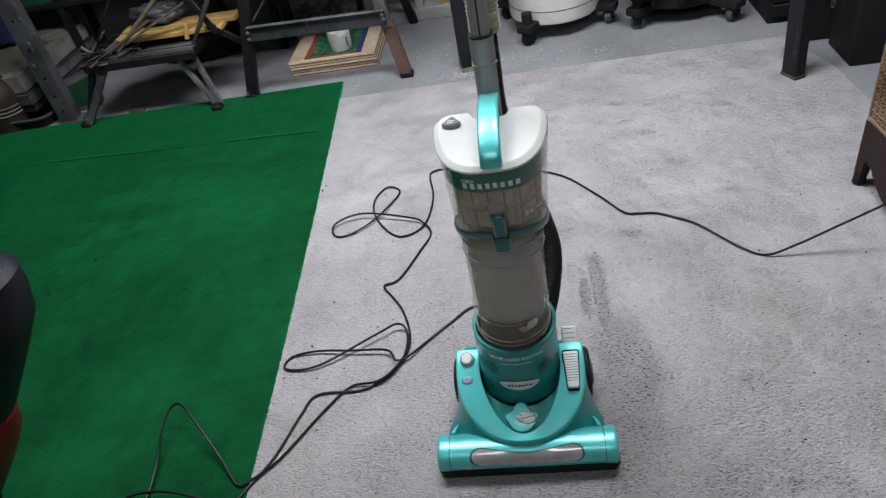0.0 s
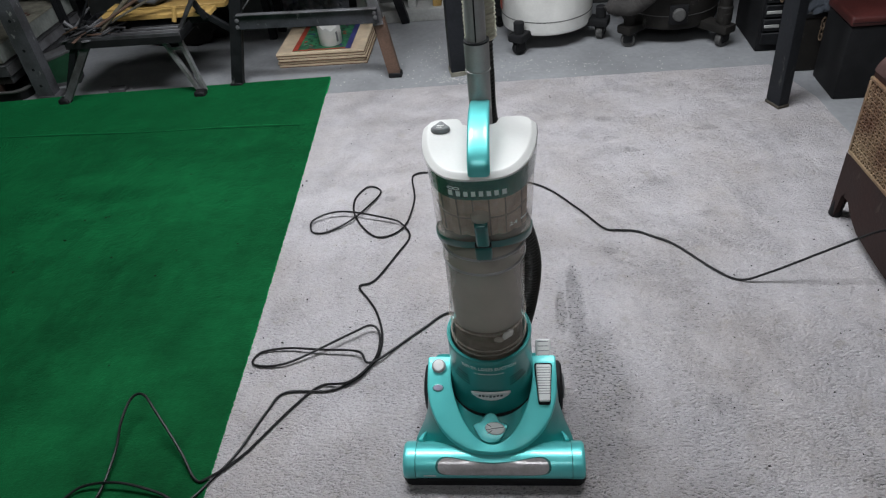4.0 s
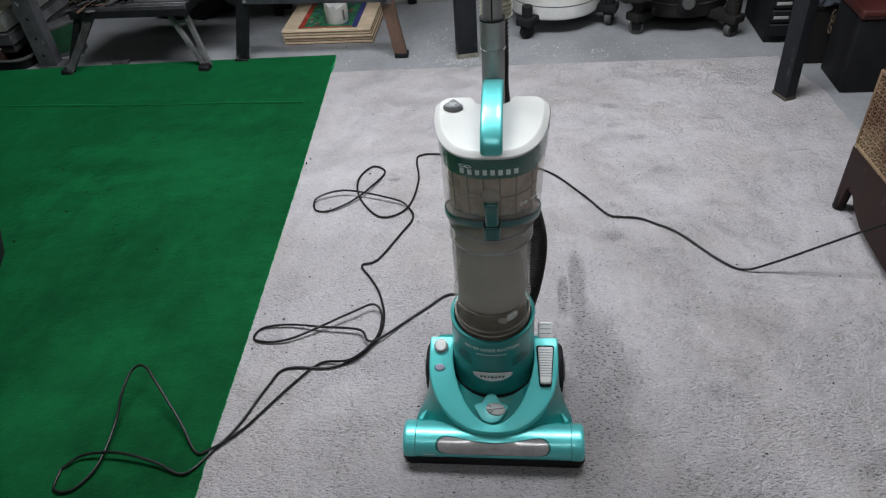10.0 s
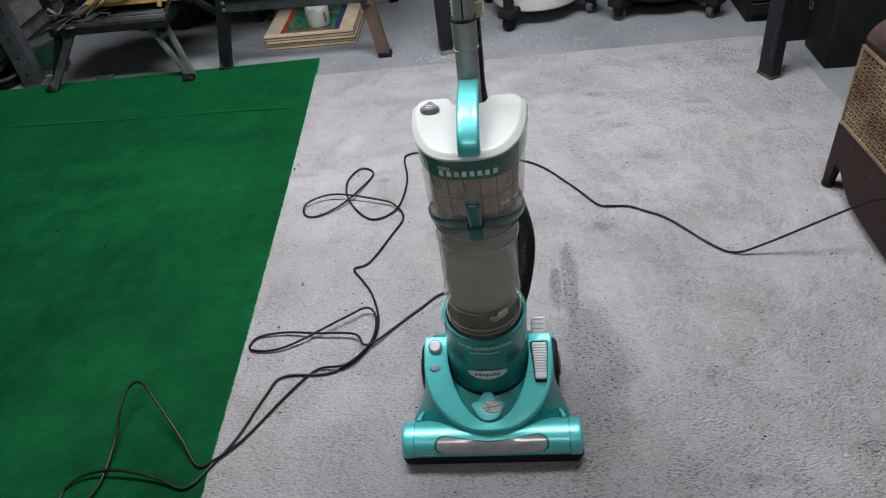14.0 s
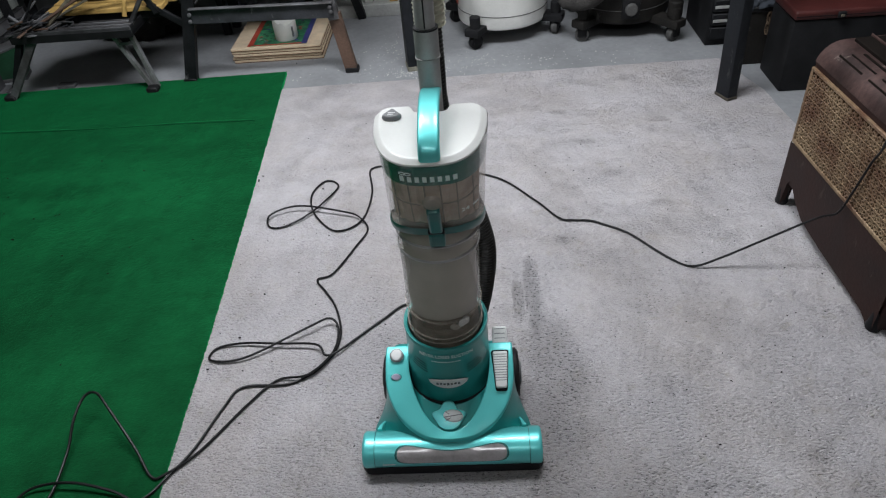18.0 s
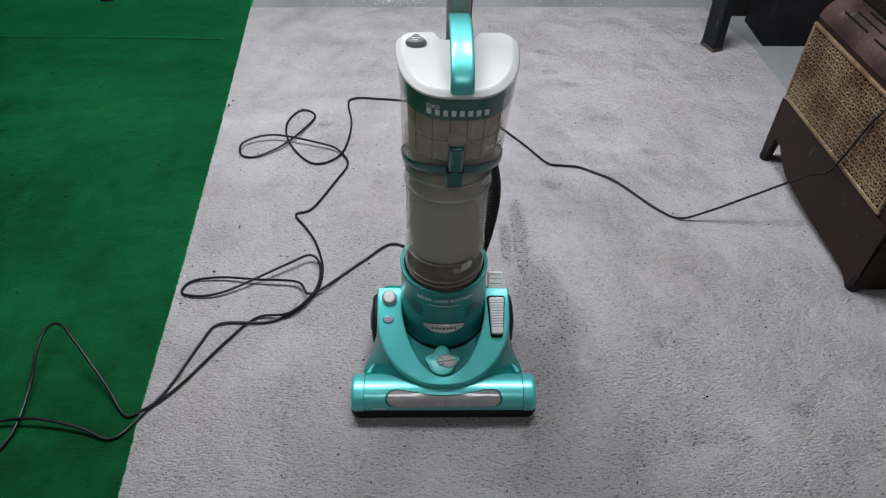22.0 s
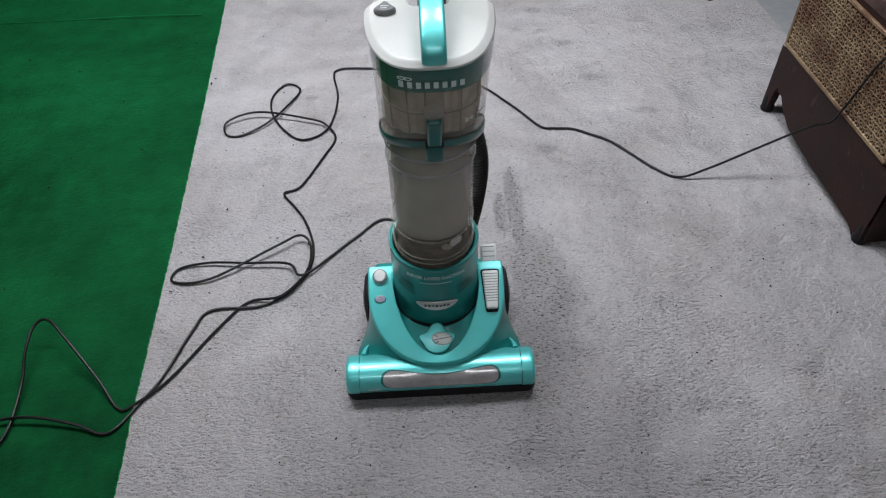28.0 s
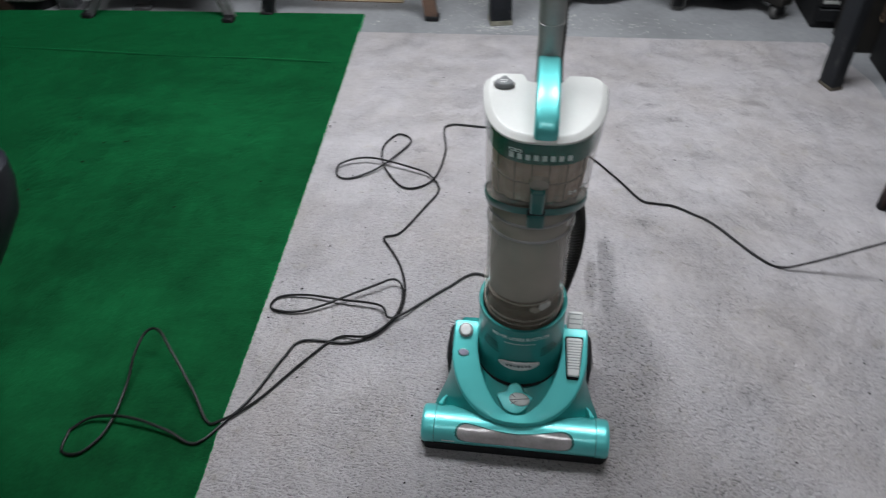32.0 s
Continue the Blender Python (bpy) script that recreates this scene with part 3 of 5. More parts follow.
skirt = []
for x, y, z in u_ring(OUT, 0.0, 0.172, 0):
    s = max(0.0, min(1.0, (0.15 - y) / 0.11))
    wide = 0.1275 + 0.0235 * s * s * (3 - 2 * s)
    skirt.append((max(-wide, min(wide, x * (1 + 0.75 * s))), max(y, 0.03), 0.03))
outer_low = u_ring(OUT, 0.0005, 0.153, -0.010)
part("skirt", loft([skirt, [((a[0] * 0.3 + b[0] * 0.7), (a[1] * 0.3 + b[1] * 0.7), a[2] * 0.55 + b[2] * 0.45) for a, b in zip(skirt, outer_low)], outer_low], closed=False), TEAL_DARK, vac, "dark teal flared skirt")
rim = [u_ring(OUT, 0.0005, 0.153, -0.010), u_ring(OUT, 0.0004, 0.153, -0.003), u_ring(OUT, -0.0008, 0.153, -0.0008), u_ring(OUT, -0.003, 0.153, 0.0), horseshoe(0.099, 0.1135, 0.1115, 0.153, 0.0008, 40, 1.15),
       u_ring(IN, 0.003, 0.153, 0.0), u_ring(IN, 0.001, 0.153, -0.0008), u_ring(IN, 0.0003, 0.153, -0.003), u_ring(IN, 0.0, 0.153, -0.02)]
part("base_shell", loft(rim, closed=False), TEAL_SATIN, vac, angle=14)
def well_inner(k, dz):
    """A ring towards the collar's foot, from the rim of the U (k=0) to the collar (k=1)."""
    out = []
    for x, y, z in u_ring(IN, 0.0, 0.153, 0):
        d = Vector((x, y - 0.14))
        foot = d.normalized() * 0.0815
        out.append((x + (foot.x - x) * k, y + (0.14 + foot.y - y) * k, (z - 0.012) + (0.097 - z + 0.012) * k + dz))
    return out


part("well", loft([well_inner(0.0, 0.0), well_inner(0.12, -0.004), well_inner(0.5, -0.004), well_inner(0.92, -0.001), well_inner(1.0, -0.010)], closed=False), TEAL_DARK, vac, "dark teal recess round the tube")
part("collar_gap", loft([circle(r, z, 56, 0.0, 0.14) for r, z in ((0.0786, 0.0965), (0.0800, 0.0985), (0.0822, 0.0960), (0.0830, 0.0940))], (False, False)), BLACK, vac, "dark gap at the collar's foot")
for side in (-1, 1):
    fin = loft([[(side * x, y, z) for x, y, z in ring] for ring in (
        ((0.130, 0.028, 0.045), (0.142, 0.028, 0.045), (0.140, 0.030, 0.0625), (0.133, 0.030, 0.0625)),
        ((0.128, 0.044, 0.040), (0.137, 0.044, 0.040), (0.135, 0.042, 0.061), (0.130, 0.042, 0.061)),
        ((0.126, 0.060, 0.040), (0.131, 0.060, 0.040), (0.130, 0.056, 0.052), (0.127, 0.056, 0.052)))])
    part("skirt_fin", fin, TEAL_SATIN, vac)
part("back_panel", block(-0.116, 0.116, 0.164, 0.206, 0.02, 0.112, 0.012, None, 3), TEAL_DARK, vac)
for side in (-1, 1):
    wheel = part("wheel", shift(turned([(0.02, -0.011), (0.045, -0.011), (0.051, -0.006), (0.051, 0.006), (0.045, 0.011), (0.02, 0.011)], 36), pose(side * 0.124, 0.164, 0.053, 0, 90, 0)), BLACK, vac, "black wheel")
    part("hub_cap", shift(turned([(0.004, 0), (0.022, 0), (0.025, 0.003), (0.018, 0.005)], 24), pose(side * 0.1355, 0.164, 0.053, 0, side * 90, 0)), GREYBTN, wheel)

# Collar, its rim, print and badge.
CX, CY, CR = 0.0, 0.14, 0.0765
part("collar", loft([circle(r, z, 56, CX, CY, tilt) for r, z, tilt in ((0.079, 0.07, 0.0), (0.0785, 0.12, 0.0), (0.077, 0.18, 0.03), (0.0762, 0.230, 0.08), (0.0772, 0.234, 0.08), (0.0774, 0.239, 0.08), (0.0755, 0.242, 0.08), (0.071, 0.241, 0.08), (0.0695, 0.220, 0.08))], (True, False)),
     TEAL_DARK, vac, "dark teal collar with white printing")
part("collar_rim", loft([circle(r, z, 56, CX, CY, 0.08) for r, z in ((0.0776, 0.2395), (0.0778, 0.2412), (0.0768, 0.2432), (0.0752, 0.2432), (0.0745, 0.2418))], (False, False)), TEAL_DARK, vac)


def on_collar(x, y, z, base, lift=0.0012):
    ang, r = x / CR, 0.078 + lift + z
    return (CX + r * math.sin(ang), CY - r * math.cos(ang), base + y)


part("print", letters("NEVER LOSES SUCTION", 0.0102, lambda x, y, z: on_collar(x * 0.92, y, z, 0.2165)), PRINT, vac, "white slogan", False)


def collar_patch(x0, x1, z0, z1, lift, slant=0.0, k=8):
    rows = []
    for i in range(k + 1):
        x = x0 + (x1 - x0) * i / k
        d = slant * (x - x0)
        rows.append([on_collar(x, 0, 0, z0 + d, lift), on_collar(x, 0, 0, z1 + d, lift)])
    return loft(rows, closed=False)


for k in range(9):
    part("small_print", collar_patch(-0.027 + 0.006 * k, -0.0228 + 0.006 * k, 0.2060, 0.2078, 0.0012, 0, 2), PRINT, vac, "small white print")
for side in (-1, 1):
    for i in range(4):
        x0 = side * 0.036 if side > 0 else -0.072 + 0.003 * i
        part("vent_slit", collar_patch(x0, x0 + (0.036 - 0.004 * i), 0.170 + 0.0062 * i + (0.012 if side < 0 else 0.0), 0.1722 + 0.0062 * i + (0.012 if side < 0 else 0), 0.0018, 0.25 * side), BLACK, vac)
badge = []
for s in (0.0, 0.8, 1.0):
    badge.append([on_collar(0.037 * s * math.cos(a), 0.0135 * s * math.sin(a) * (0.62 if math.sin(a) > 0 else 1.15), 0, 0.1515, 0.0035 if s < 1 else 0.001) for a in [2 * math.pi * i / 32 for i in range(32)]])
badge = part("badge", loft([badge[2], badge[1], [tuple(p) for p in badge[0]]], (False, False)), BUTTON, vac, "pale oval badge")
for k in range(7):
    part("badge_mark", collar_patch(-0.021 + 0.0062 * k, -0.0168 + 0.0062 * k, 0.1478 + 0.0006 * (k % 3), 0.1530 + 0.0008 * (k % 2), 0.0042, 0.06, 2), DARKPRINT, badge)

# Lower clear tube with the dust inside.
part("tube_foot", loft([circle(r, z, 56, cx, cy) for r, z, cx, cy in ((0.0672, 0.215, 0, 0.14), (0.0668, 0.27, 0, 0.1395), (0.0664, 0.2995, 0.0005, 0.1388))], (False, False)), clear_plastic("clear_brown_plastic", (0.30, 0.27, 0.22), 0.22), vac, "clear foot of the tube")
part("dust_tube", loft([circle(r, z, 56, cx, cy) for r, z, cx, cy in ((0.0664, 0.300, 0.0005, 0.1388), (0.0660, 0.33, 0.001, 0.138), (0.0665, 0.432, 0.002, 0.134), (0.0676, 0.434, 0.002, 0.134), (0.0676, 0.437, 0.002, 0.134),
     (0.0667, 0.439, 0.002, 0.134), (0.0672, 0.463, 0.003, 0.133), (0.0684, 0.465, 0.003, 0.133), (0.0684, 0.468, 0.003, 0.133), (0.0674, 0.470, 0.003, 0.133), (0.0685, 0.53, 0.005, 0.128))], (False, False)), SMOKE_DUSTY, vac, "dusty see-through tube")
for z, r, x, y in ((0.4355, 0.0682, 0.002, 0.134), (0.4665, 0.0690, 0.003, 0.133)):
    part("tube_ring", loft([circle(r + d, z + h, 56, x, y) for d, h in ((-0.001, -0.0028), (0.0006, -0.0014), (0.0006, 0.0014), (-0.001, 0.0028))], (False, False)), SILVER, vac, "raised grey ring")
part("dust_cup", loft([circle(r, z, 40, 0.001, 0.138) for r, z in ((0.050, 0.298), (0.0595, 0.302), (0.0605, 0.33), (0.0600, 0.42), (0.0605, 0.535))], (True, True)), CORE_GREY, vac, "grey-beige dusty inner cup")
part("dust_layer", loft([circle(r, z, 40, 0.0, 0.139) for r, z in ((0.0612, 0.220), (0.0612, 0.262), (0.0585, 0.27), (0.052, 0.274), (0.050, 0.299))], (True, True)), surface("brown_dust", (0.12, 0.10, 0.075), 0.95, 0, 0.5, 40, 200, 0.5), vac, "brown dust at the bottom")
scrap = bmesh.new()
bmesh.ops.create_uvsphere(scrap, u_segments=14, v_segments=8, radius=1)
for v in scrap.verts:
    v.co *= 1 + 0.5 * noise.noise(v.co * 2.3)
part("paper_scrap", shift(scrap, pose(0.036, 0.0865, 0.282, 10, 20, 32) @ Matrix.Diagonal((0.010, 0.002, 0.0125, 1))), PAPER, vac, "torn white paper scrap")
scrap = bmesh.new()
bmesh.ops.create_uvsphere(scrap, u_segments=14, v_segments=8, radius=1)
part("paper_scrap", shift(scrap, pose(0.020, 0.0795, 0.276, 0, 30, 18) @ Matrix.Diagonal((0.010, 0.002, 0.006, 1))), CORE_GREY, vac, "grey lint scrap")
for z in (0.2465, 0.2575, 0.297):
    part("tube_thread", loft([circle(r, z + d, 56, 0, CY, 0.08) for r, d in ((0.0668, 0), (0.0686, 0.001), (0.0686, 0.002), (0.0668, 0.003))], (False, False)), SMOKE, vac)


# Upper bin: a D in plan, wider at the top.
SQUARE = 0.68


def dee(cx, yb, hw, b, z, notch=0.0, k=40):
    pts = []
    for i in range(k + 1):
        phi = math.pi * i / k
        pts.append((cx + hw * math.copysign(abs(math.cos(phi)) ** SQUARE, math.cos(phi)), yb - b * math.sin(phi) ** 0.92, z))
    for i in range(1, 6):
        a = math.pi / 2 * i / 6
        pts.append((cx - hw + 0.018 * (1 - math.cos(a)), yb + 0.018 * math.sin(a), z))
    n = 0.028
    pts += [(cx - n - 0.004, yb + 0.018, z), (cx - n, yb + 0.016 - notch * 0.2, z), (cx - n + 0.004, yb + 0.016 - notch * 0.8, z), (cx - n + 0.01, yb + 0.016 - notch, z),
            (cx + n - 0.01, yb + 0.016 - notch, z), (cx + n - 0.004, yb + 0.016 - notch * 0.8, z), (cx + n, yb + 0.016 - notch * 0.2, z), (cx + n + 0.004, yb + 0.018, z)]
    for i in range(5, 0, -1):
        a = math.pi / 2 * i / 6
        pts.append((cx + hw - 0.018 * (1 - math.cos(a)), yb + 0.018 * math.sin(a), z))
    return pts


BZ0, BZ1 = 0.519, 0.667


def bin_at(z):
    t = max(0.0, min(1.0, (z - BZ0) / (BZ1 - BZ0)))
    s = t ** 0.7
    return (0.006 + 0.0045 * t, 0.118, 0.0730 + 0.0060 * s, 0.072 + 0.060 * s)


def bin_ring(z, grow=0.0):
    cx, yb, hw, b = bin_at(z)
    fall = 0.30 * max(0.0, min(1.0, (0.60 - z) / 0.07))
    return [(x, y, h - fall * max(0.0, y - 0.05)) for x, y, h in dee(cx, yb, hw + grow, b + grow, z, 0.019)]


def on_bin(x, z, lift):
    cx, yb, hw, b = bin_at(z)
    c = max(-0.999, min(0.999, (x - cx) / hw))
    s = math.sqrt(1 - abs(c) ** (2 / SQUARE))
    return (x + lift * c, yb - b * s ** 0.92 - lift * s, z)


part("upper_bin", loft([bin_ring(BZ0 + (BZ1 - BZ0) * i / 8) for i in range(9)], (True, False)), SMOKE, vac, "scuffed clear upper dust bin")
part("bin_band", loft([bin_ring(z, g) for z, g in ((0.507, 0.0), (0.508, 0.0012), (0.513, 0.0022), (0.5215, 0.0022), (0.5235, 0.0008))], (True, False)), TEAL_DEEP, vac, "dark teal band")
part("label_band", loft([bin_ring(0.6285 + 0.0375 * i / 5, 0.0012) for i in range(6)], (False, False)), TEAL_CLEAR, vac, "teal tinted label band")
def fluted(z):
    """The core's ring, with upright grooves between its columns."""
    out = []
    for i, (x, y, h) in enumerate(bin_ring(z)):
        f = 0.88 - (0.05 * abs(math.cos(math.pi * i / 40 * 7)) ** 10 if i <= 40 else 0.0)
        out.append((0.008 + (x - 0.008) * f, 0.115 + (y - 0.115) * f, h))
    return out


core = part("filter_core", loft([fluted(z) for z in (0.530, 0.56, 0.59, 0.63, 0.664)], (True, True)), CORE, vac, "dusty beige filter core", angle=20)
for i in range(6):
    x = -0.052 + 0.0245 * i
    rib = [on_bin(0.008 + (x - 0.008), z, -0.007) for z in (0.536, 0.57, 0.605, 0.64)]
    part("core_rib", sweep([Vector(q) for q in rib], 0.0012, 5), surface("core_rib_plastic", (0.24, 0.2, 0.17), 0.7, 0, 0.2, 20, 100, 0.1) if i == 0 else bpy.data.materials["core_rib_plastic"], core)
part("core_ring", sweep([Vector(on_bin(-0.062 + 0.0092 * i, 0.582, -0.006)) for i in range(16)], 0.0012, 5), bpy.data.materials["core_rib_plastic"], core)
# Brand lettering and its sign as plain bars and rings.
for i in range(8):
    x = -0.0305 + 0.0099 * i
    part("label_bar", loft([[on_bin(x + dx, 0.6365, 0.0026), on_bin(x + dx, 0.6468, 0.0026)] for dx in (0, 0.0028, 0.0056)], closed=False), PRINT, vac)
for x in (-0.0265, -0.0195):
    part("label_ring", sweep([Vector(on_bin(x + 0.0042 * math.cos(a), 0.6515 + 0.0022 * math.sin(a), 0.0028)) for a in [2 * math.pi * i / 20 for i in range(21)]], 0.0006, 5), PRINT, vac)
part("number_print", letters("24", 0.0115, lambda x, y, z: on_bin(0.0515 + x, 0.562 + y, 0.002 + z)), PRINT, vac, "white number print", False)
part("small_label_bar", loft([[on_bin(x, 0.564, 0.002), on_bin(x, 0.568, 0.002)] for x in (0.062, 0.066, 0.070)], closed=False), PRINT, vac)

# Latch on the bin's front.
latch = part("latch", block(-0.0125, 0.0125, -0.007, 0.007, -0.014, 0.014, 0.0055, pose(0.0075, 0.036, 0.508, 8, 0, 0), 3), TEAL_DEEP, vac, "dark teal bin latch")
part("latch_lever", block(-0.0095, 0.0095, -0.006, 0.006, -0.031, 0.031, 0.004, pose(0.0078, 0.0160, 0.556, 25, 0, 0), 3), TEAL_DEEP, latch)
part("latch_hinge", shift(turned([(0.003, -0.012), (0.0042, -0.011), (0.0042, 0.011), (0.003, 0.012)], 16), pose(0.0075, 0.0295, 0.5255, 0, 90, 0)), BLACK, latch)
part("latch_boss", loft([circle(r, z, 24) for r, z in ((0.014, 0), (0.013, 0.006), (0.008, 0.009))]), SMOKE_DUSTY, latch).matrix_local = pose(0.0078, 0.008, 0.594, 110, 0, 0)

# White lid with its button.
LC, LB = 0.0085, 0.117
part("lid", loft([dee(LC, LB, 0.0800 + g, 0.1345 + g, z, 0.019) for g, z in ((-0.004, 0.6665), (0.0004, 0.667), (0.0010, 0.6682), (0.0003, 0.6700), (-0.004, 0.6732), (-0.0066, 0.6754), (-0.0078, 0.6758), (-0.0092, 0.6758), (-0.0115, 0.6757))]), WHITE, vac, "white lid", angle=30)
drop = []
for r, z in ((0.96, 0.674), (1.04, 0.6775), (1.0, 0.6805), (0.82, 0.6825)):
    ring = []
    for i in range(36):
        a = 2 * math.pi * i / 36
        tip = max(0.0, math.sin(a))
        ring.append((-0.0455 + r * 0.0134 * math.cos(a) * (1 - 0.30 * tip), 0.103 + r * (0.0105 * math.sin(a) + 0.0075 * tip ** 5), z))
    drop.append(ring)
lid_button = part("lid_button", loft(drop), GREYBTN, vac, "grey drop-shaped release button")
for k in range(2):
    part("button_mark", block(-0.0505, -0.0405 - 0.002 * k, 0.1045 - 0.005 * k, 0.1060 - 0.005 * k, 0.6822, 0.6830), BUTTON, lid_button)
part("handle", sweep(spline([(0.011, -0.0095, 0.668), (0.011, -0.0080, 0.682), (0.011, 0.005, 0.6945), (0.011, 0.037, 0.7065), (0.011, 0.075, 0.7105), (0.011, 0.108, 0.7065), (0.011, 0.132, 0.699)], 7), 0.0146, 28, flat=0.42, square=0.55), TEAL, vac, "satin teal carrying handle")
part("handle_socket", block(-0.0040, 0.0260, -0.0135, -0.001, 0.6725, 0.6765, 0.0015, None, 2), WHITE, vac)

# Wand and hoses.
wand = part("wand", shift(turned([(0.0160, 0.66), (0.0162, 0.744), (0.0166, 0.7445), (0.0170, 0.746), (0.0172, 0.786), (0.0155, 0.787), (0.0138, 0.788), (0.0138, 1.0), (0.012, 1.004)], 32), pose(0.0105, 0.145, 0)), SILVER, vac, "silver-grey telescopic wand")
part("wand_ring", shift(turned([(0.0150, 0.7855), (0.0174, 0.786), (0.0174, 0.7885), (0.0150, 0.789)], 32), pose(0.0105, 0.145, 0)), BLACK, wand)
part("wand_lip", shift(turned([(0.0165, 0.7438), (0.0178, 0.7445), (0.0178, 0.7468), (0.0165, 0.7475)], 32, ends=(False, False)), pose(0.0105, 0.145, 0)), SILVER, wand)
part("wand_rib", block(0.0095, 0.0115, 0.1295, 0.1325, 0.79, 1.0, 0.0005), BLACK, wand)


def ribbed(far, r, pitch=0.0062, depth=0.0026):
    return r + depth * (0.5 + 0.5 * math.cos(2 * math.pi * far / pitch))


def fine_path(points, step):
    rough, out, far = spline(points, 24), [], 0.0
    out.append(rough[0])
    for a, b in zip(rough, rough[1:]):
        d = (b - a).length
        while far <= d:
            out.append(a.lerp(b, far / d))
            far += step
        far -= d
    return out


part("upper_hose", sweep(fine_path([(0.0135, 0.186, 1.0), (0.0140, 0.186, 0.9), (0.0145, 0.186, 0.83), (0.0150, 0.186, 0.775)], 0.00155), lambda d: ribbed(d, 0.0207), 16), HOSE_PALE, vac, "ribbed grey-clear hose")
part("lower_hose", sweep(fine_path([(0.0150, 0.186, 0.775), (0.0155, 0.186, 0.72), (0.0165, 0.196, 0.63), (0.034, 0.212, 0.52), (0.060, 0.214, 0.43), (0.0775, 0.213, 0.34), (0.068, 0.208, 0.24), (0.045, 0.2, 0.15)], 0.00155), lambda d: ribbed(d, 0.0145 + 0.005 * min(1, max(0, (d - 0.1) / 0.15))), 14), HOSE, vac, "ribbed black hose")

# Controls on the base.
part("power_button", shift(turned([(0.0112, -0.004), (0.0112, 0.004), (0.0100, 0.0065), (0.006, 0.0072), (0.002, 0.0068)], 28), pose(-0.1, 0.132, crest(0.137) + 0.001, 28, 0, 0)), BUTTON, vac, "round white power button")
part("power_ring", shift(turned([(0.0116, -0.002), (0.0136, 0.001), (0.0134, 0.0034), (0.0116, 0.0040)], 28, ends=(False, False)), pose(-0.1, 0.132, crest(0.137) + 0.001, 28, 0, 0)), RIBGREY, vac)
part("indicator", shift(loft([[(0.0090 * s * math.cos(a), 0.0060 * s * math.sin(a), z) for a in [2 * math.pi * i / 24 for i in range(24)]] for s, z in ((1, 0), (1, 0.002), (0.85, 0.003))]), pose(-0.101, 0.096, crest(0.096) + 0.0005, 28, 0, 0)), surface("lilac_lens", (0.33, 0.31, 0.40), 0.25, 0, 0.1, 30, 300, 0.02), vac, "lilac-grey oval indicator lens")
part("indicator_ring", shift(loft([[(0.0108 * s * math.cos(a), 0.0076 * s * math.sin(a), z) for a in [2 * math.pi * i / 24 for i in range(24)]] for s, z in ((1, 0), (1, 0.0012), (0.88, 0.0016))]), pose(-0.101, 0.096, crest(0.096) + 0.0005, 28, 0, 0)), TEAL_DARK, vac)
pm = pose(0.0975, 0.103, crest(0.103) + 0.004, 29, 0, 0)


def tapered(bm, amount=0.34, near=-0.04, far=0.0):
    """Narrows a block in x towards its near end."""
    for v in bm.verts:
        s = max(0.0, min(1.0, (far - v.co.y) / (far - near)))
        v.co.x *= 1 - amount * s * s
    return bm


part("pedal_slot", shift(tapered(block(-0.0165, 0.0165, -0.043, 0.035, -0.006, 0.0005, 0.005, None, 3)), pm), BLACK, vac)
pedal = part("pedal", shift(tapered(block(-0.0142, 0.0142, -0.038, 0.031, -0.004, 0.008, 0.004, None, 3)), pm), BRIGHT, vac, "ribbed light grey height pedal")
for i in range(11):
    part("pedal_rib", shift(tapered(block(-0.0122, 0.0122, -0.0250 + 0.0049 * i, -0.0237 + 0.0049 * i, 0.0074, 0.0084, 0.0003)), pm), RIBGREY, pedal)
pm2 = pose(0.0995, 0.176, 0.149, 38, 0, 0)
part("pedal_stem", block(0.089, 0.108, 0.170, 0.190, 0.09, 0.143, 0.003), BLACK, vac)
pedal2 = part("release_pedal", block(-0.0145, 0.0145, -0.019, 0.019, -0.008, 0.006, 0.005, pm2, 3), BRIGHT, vac, "light grey release pedal")
for i in range(4):
    part("pedal_line", block(-0.0105, 0.0105, -0.0142 + 0.009 * i, -0.0127 + 0.009 * i, 0.0055, 0.0064, 0, pm2), RIBGREY, pedal2)
dial = []
for s, z in ((1.0, -0.006), (1.0, 0.003), (0.94, 0.0055), (0.5, 0.007)):
    ring = []
    for i in range(48):
        a = 2 * math.pi * i / 48
        r = 0.0245 + 0.0060 * max(0, math.cos(a - math.pi / 2)) ** 8 - 0.0035 * (max(0, math.cos(a - 0.75)) ** 14 + max(0, math.cos(a - math.pi + 0.75)) ** 14) + 0.0065 * (max(0, math.cos(a - 0.22)) ** 26 + max(0, math.cos(a - math.pi + 0.22)) ** 26)
        ring.append((s * r * 1.08 * math.cos(a), s * r * math.sin(a), z))
    dial.append(ring)
dm = pose(-0.003, 0.034, 0.0865, 34, 0, 0)
dial = part("dial", shift(loft(dial), dm), TEAL, vac, "teal height dial")
knob = shift(loft([[(0.0185 * s * math.cos(a), 0.0115 * s * math.sin(a), z) for a in [2 * math.pi * i / 32 for i in range(32)]] for s, z in ((1, 0.004), (1.0, 0.010), (0.85, 0.014), (0.4, 0.016))]), dm @ pose(0.0085, 0.001, 0, 0, 0, -8))
part("dial_knob", knob, BRIGHT, dial, "pale grey turning knob")
part("knob_groove", block(-0.017, 0.017, -0.0007, 0.0007, 0.0158, 0.0166, 0, dm @ pose(0.0085, 0.001, 0, 0, 0, 8)), GREYBTN, dial)
for side in (-1, 1):
    part("knob_groove", block(-0.0085, 0.0085, -0.0007, 0.0007, 0.0148, 0.0158, 0, dm @ pose(0.001, side * 0.0042, 0, 0, 0, side * -32)), GREYBTN, dial)
